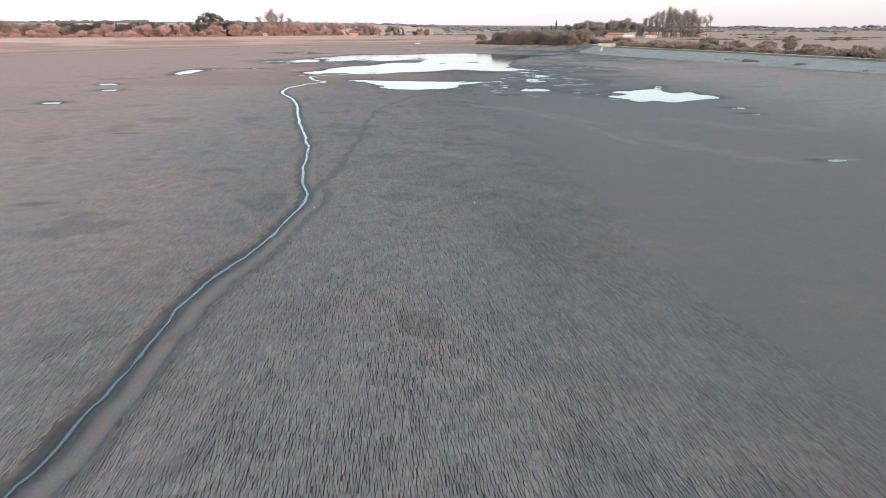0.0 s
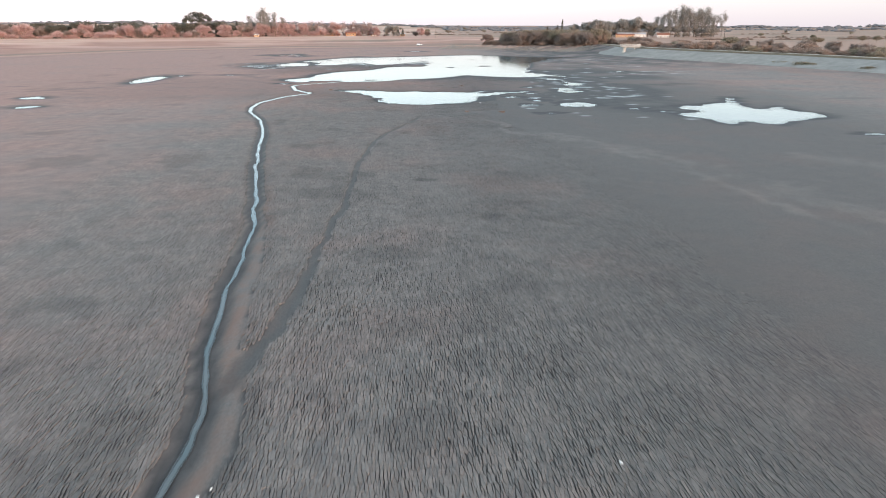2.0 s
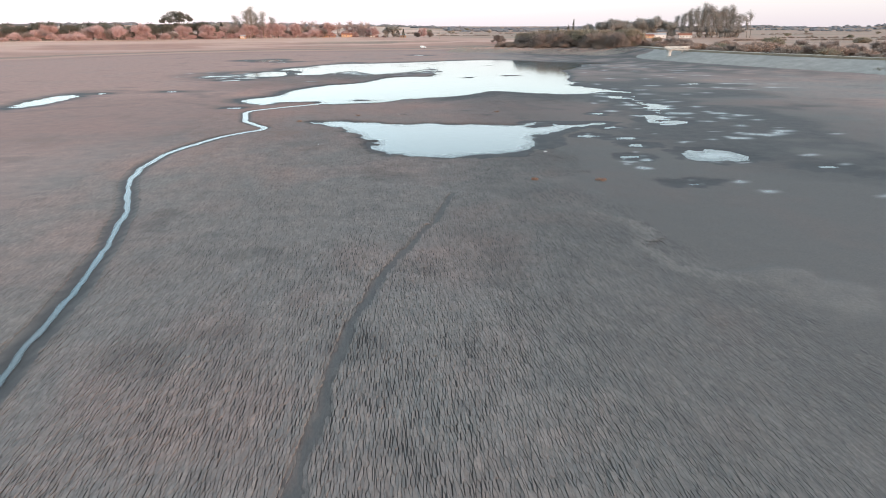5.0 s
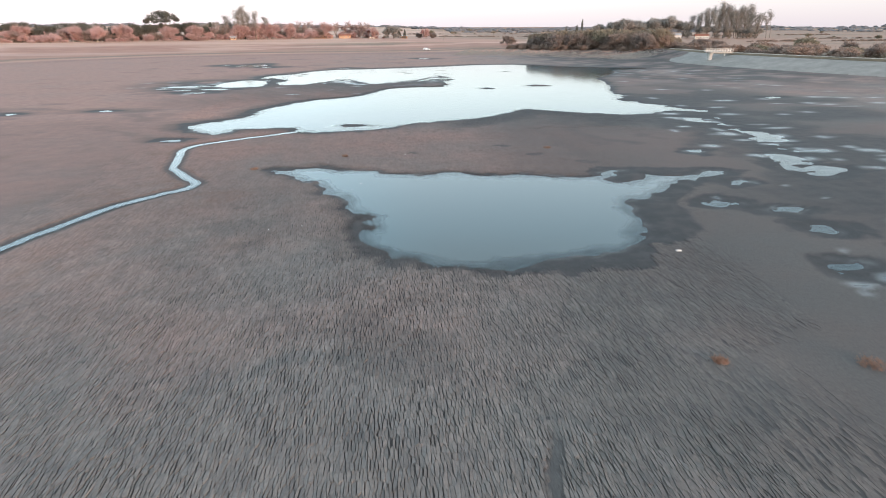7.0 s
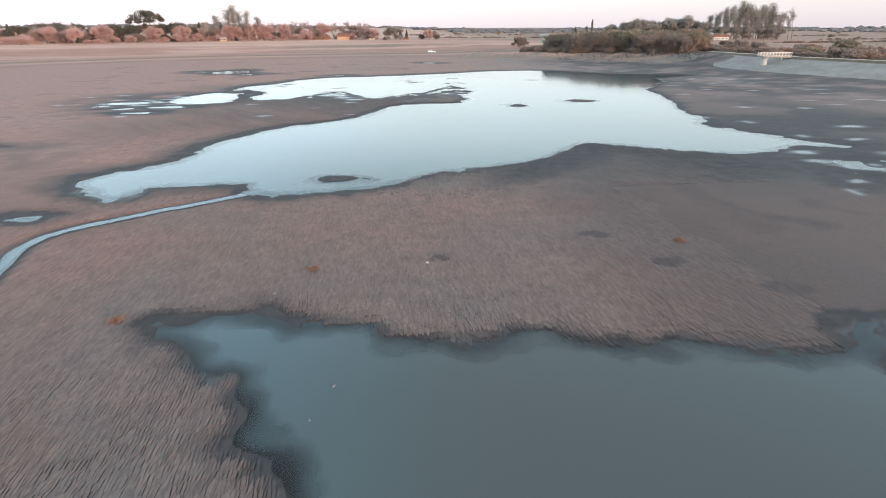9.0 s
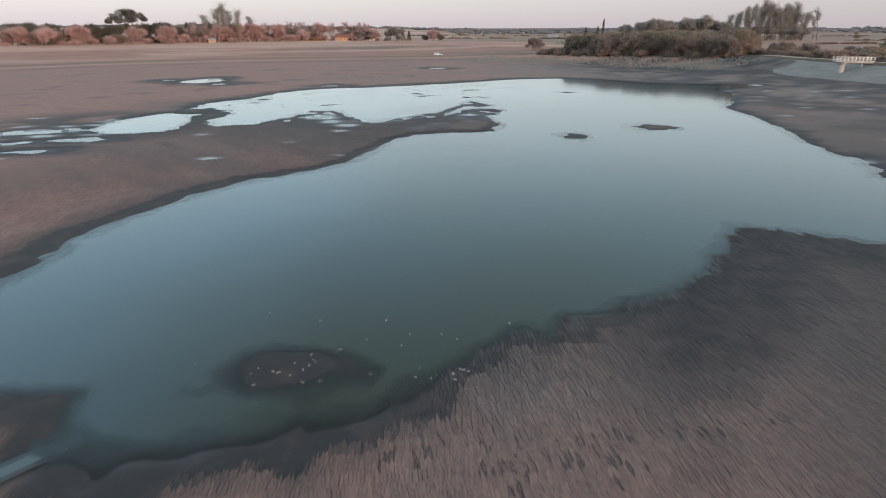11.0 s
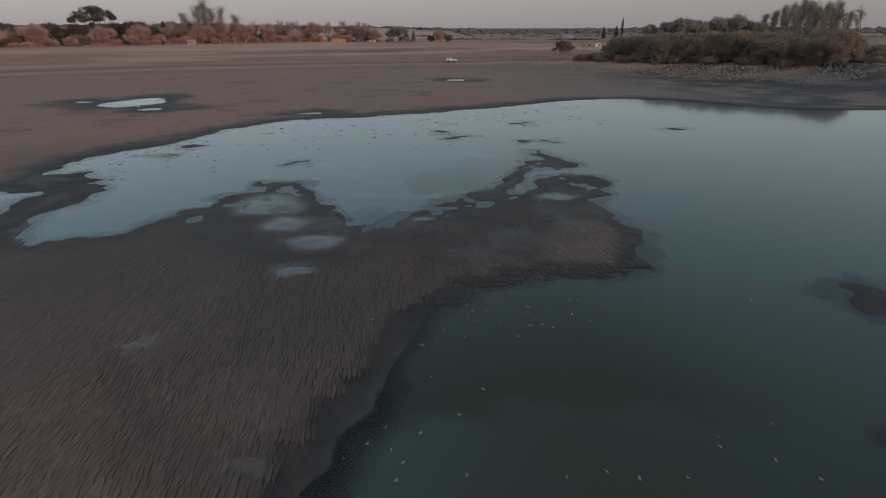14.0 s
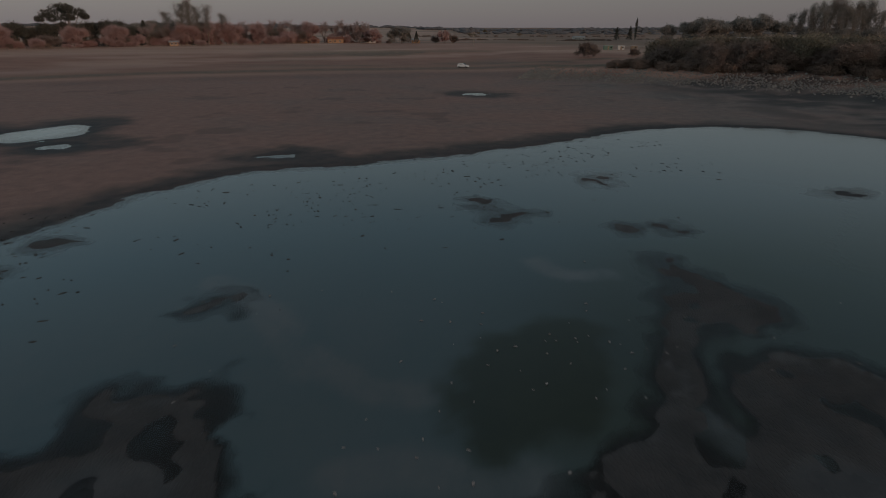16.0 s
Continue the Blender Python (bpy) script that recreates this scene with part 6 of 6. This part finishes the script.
house("low red-roofed farm building", 300, 748, -16, 22, 8, 2.8, 4.4, WALL_OCHRE, ROOF_RED, 5)
house("small grey-roofed shed on the plain", 205, 905, 0, 12, 7, 2.8, 4.2, WALL_WHITE, ROOF_GREY, 3)


def cabin(label, x, y, turn, length, mat):
    ob = thing("cabin", label, "cabin", "cabins by the shore road")
    ob.matrix_basis = pose(x, y, height(x, y), 0, 0, turn)
    part("body", boxes((-length / 2, length / 2, -1.2, 1.2, 0.15, 2.5), bevel=0.04), mat, ob)
    part("roof", boxes((-length / 2 - 0.12, length / 2 + 0.12, -1.32, 1.32, 2.5, 2.62), bevel=0.02), ROOF_GREY, ob)
    part("door", boxes((-0.45, 0.45, -1.24, -1.204, 0.2, 2.15)), TIMBER, ob, "plain timber door")
    part("window", boxes((length / 2 - 1.4, length / 2 - 0.5, -1.24, -1.204, 1.1, 1.9)), WINDOW_DARK, ob, "dark window")
    return ob


cabin("small white cabin beside the shore road", 136, 622, -12, 3.6, WALL_WHITE)
cabin("faded green cabin beside the shore road", 129, 624, -10, 5.0, GREEN_PAINT)
cabin("weathered brown timber cabin by the road", 143, 620, -14, 3.4, TIMBER)


# ---- poles along the road, low wall and fence on the far shore ----
def pole():
    ob = thing("utility_pole", "pale timber utility pole with a crossarm", "pole", "poles along the road")
    bm = bmesh.new()
    bmesh.ops.create_cone(bm, cap_ends=True, segments=10, radius1=0.17, radius2=0.11, depth=9.5, matrix=Matrix.Translation((0, 0, 4.5)))
    part("shaft", bm, PALE_BARK, ob)
    part("crossarm", boxes((-1.0, 1.0, -0.06, 0.06, 8.6, 8.75)), TIMBER, ob)
    for x in (-0.85, 0.0, 0.85):
        part("insulator", boxes((x - 0.06, x + 0.06, -0.06, 0.06, 8.75, 8.95)), WALL_WHITE, ob, "white insulator")
    return ob


first = pole()
places = [(112, 700), (172, 742), (236, 790), (56, 668), (320, 850)]
for x, y in places[1:]:
    copy_thing(first, pose(x, y, height(x, y), 0, 0, 35))
first.matrix_basis = pose(112, 700, height(112, 700), 0, 0, 35)


def fence(points, gap=3.5):
    ob = thing("fence", "low timber post fence along the far shore", "fence", "fences on the far shore")
    post_mesh = None
    for a, b in zip(points, points[1:]):
        a, b = Vector(a), Vector(b)
        n = int((b - a).length / gap)
        turn = math.degrees(math.atan2(b.y - a.y, b.x - a.x))
        for k in range(n):
            p, q = a.lerp(b, k / n), a.lerp(b, (k + 1) / n)
            za, zb = height(p.x, p.y), height(q.x, q.y)
            if post_mesh is None:
                first = part("post", boxes((-0.09, 0.09, -0.09, 0.09, -0.3, 1.25), bevel=0.015), PALE_BARK, ob)
                post_mesh = first.data
                first.matrix_local = pose(p.x, p.y, za, 0, 0, turn)
            else:
                again = new("post", post_mesh)
                again.parent = ob
                again.matrix_local = pose(p.x, p.y, za, 0, 0, turn)
            s = Sprig()
            for z in (0.55, 1.05):
                s.tube(Vector((p.x, p.y, za + z)), Vector((q.x, q.y, zb + z)), 0.045, 0.045, 4)
            part("rail", s.data(), PALE_BARK, ob)
    return ob


fence([(-330, 520), (-258, 556), (-205, 596), (-166, 630)])
fence([(-150, 645), (-112, 678), (-60, 712)])

# ---- clods and floating weed in the shallows ----
def in_inlet(rng):
    while True:
        x, y = rng.uniform(-40, 40), rng.uniform(300, 372)
        off = y - 342 - 0.5 * x
        if wave(np.array([x]), np.array([y]), 5.0, 61)[0] > 0.42 and abs(off) < 26 and rng.random() < math.exp(-((off - 4) / 11) ** 2):
            return x, y


def clods(n, seed):
    ob = stones("mud_clods", "dark clods of mud and weed standing in the shallows", n, seed, in_inlet, 0.03, 0.12, CLOD)
    return ob


clods(1150, 87)

# ---- small things on the mud ----
def litter(x, y, size, seed):
    rng = random.Random(seed)
    bm = bmesh.new()
    bmesh.ops.create_icosphere(bm, subdivisions=2, radius=1)
    for v in bm.verts:
        v.co = Vector((v.co.x * size, v.co.y * size * 0.6, max(v.co.z, -0.4) * size * 0.35)) * (1 + rng.uniform(-0.18, 0.18))
    ob = part("pale_stone", bm, SHELL)
    ob.matrix_basis = pose(x, y, height(x, y) + 0.06, 0, 0, rng.uniform(0, 360))
    return tagged(ob, "small bleached stone lying on the dry mud", "stone", "pale stones on the mud")


for k, (x, y, size) in enumerate([(-7.6, 51.6, 0.12), (-7.2, 52.0, 0.08), (9.0, 51.8, 0.11), (21.7, 164.3, 0.22), (-9.2, 172, 0.08), (3.0, 199.6, 0.12), (-6.6, 172.6, 0.07)]):
    litter(x, y, size, 90 + k)


def weed(x, y, size, seed):
    rng = random.Random(seed)
    s = Sprig()
    for k in range(150):
        a, r = rng.uniform(0, 6.3), size * rng.random() ** 0.7
        p = Vector((r * math.cos(a), r * math.sin(a), 0))
        s.twig(p, Vector((rng.gauss(0, 0.6), rng.gauss(0, 0.6), 1)).normalized(), rng.uniform(0.12, 0.38), 0.02, rng)
    ob = part("dry_weed", s.data(), REEDS)
    ob.matrix_basis = pose(x, y, height(x, y) + 0.03)
    return tagged(ob, "reddish tuft of dry weed on the mud", "weed", "weed tufts on the mud")


for k, (x, y, size) in enumerate([(-14.7, 193.2, 0.5), (22.4, 201.9, 0.5), (-4.7, 199.3, 0.4), (23.8, 149.3, 0.65), (16.6, 150.3, 0.4)]):
    weed(x, y, size, 110 + k)


# ---- feathers afloat and washed up ----
def feather(length):
    """A curled breast feather: a cupped vane on a thin quill."""
    bm = bmesh.new()
    rows = []
    for k in range(5):
        t = k / 4
        half = length * 0.26 * math.sin(math.pi * min(1.0, 0.12 + 0.86 * t)) + 0.004
        lift = length * (0.10 + 0.30 * (t - 0.45) ** 2)
        rows.append([bm.verts.new((length * (t - 0.5), u * half, lift + 0.35 * half * abs(u))) for u in (-1, 0, 1)])
    for a, b in zip(rows, rows[1:]):
        for u in (0, 1):
            bm.faces.new((a[u], a[u + 1], b[u + 1], b[u]))
    ob = tagged(new("feather"), "small pale pinkish feather on the lake", "feather", "feathers on the lake")
    vane = part("vane", bm, FEATHER, ob)
    vane.data.polygons.foreach_set("use_smooth", [True] * len(vane.data.polygons))
    quill = Sprig()
    quill.tube(Vector((-0.66 * length, 0, 0.12 * length)), Vector((-0.3 * length, 0, 0.12 * length)), 0.008, 0.005, 4)
    part("quill", quill.data(), FEATHER, ob, "pale quill")
    return ob


def feathers():
    rng = random.Random(131)
    spots = []
    # x, y, spread in x and y, how many
    for x, y, a, b, n in ((7, 315, 7, 5, 34), (0, 308, 6, 5, 16), (6, 282, 7, 2.5, 26), (12, 266, 9, 6, 30), (0, 270, 6, 5, 18), (-4.6, 223.3, 2.4, 1.5, 16), (2.6, 222.6, 2.2, 0.9, 10), (0, 226, 6, 2.5, 14),
                          (-10, 261, 5, 2.0, 22), (24, 287, 12, 6, 10), (43, 286, 4, 2.5, 10), (-10, 318, 6, 8, 12), (20, 314, 9, 7, 14), (-6, 186, 7, 8, 8)):
        spots += [(x + rng.gauss(0, 0.55) * a, y + rng.gauss(0, 0.55) * b) for k in range(n)]
    zs = land(np.array([p[0] for p in spots]), np.array([p[1] for p in spots]))["z"]
    first = feather(0.18)
    for k, ((x, y), z) in enumerate(zip(spots, zs)):
        s = rng.uniform(0.55, 1.25)
        m = pose(x, y, max(z + 0.03, WATER_LEVEL + 0.002), 0, 0, rng.uniform(0, 360)) @ Matrix.Diagonal((s, s, s, 1))
        if k == 0:
            home = m
        else:
            copy_thing(first, m)
    first.matrix_basis = home


feathers()
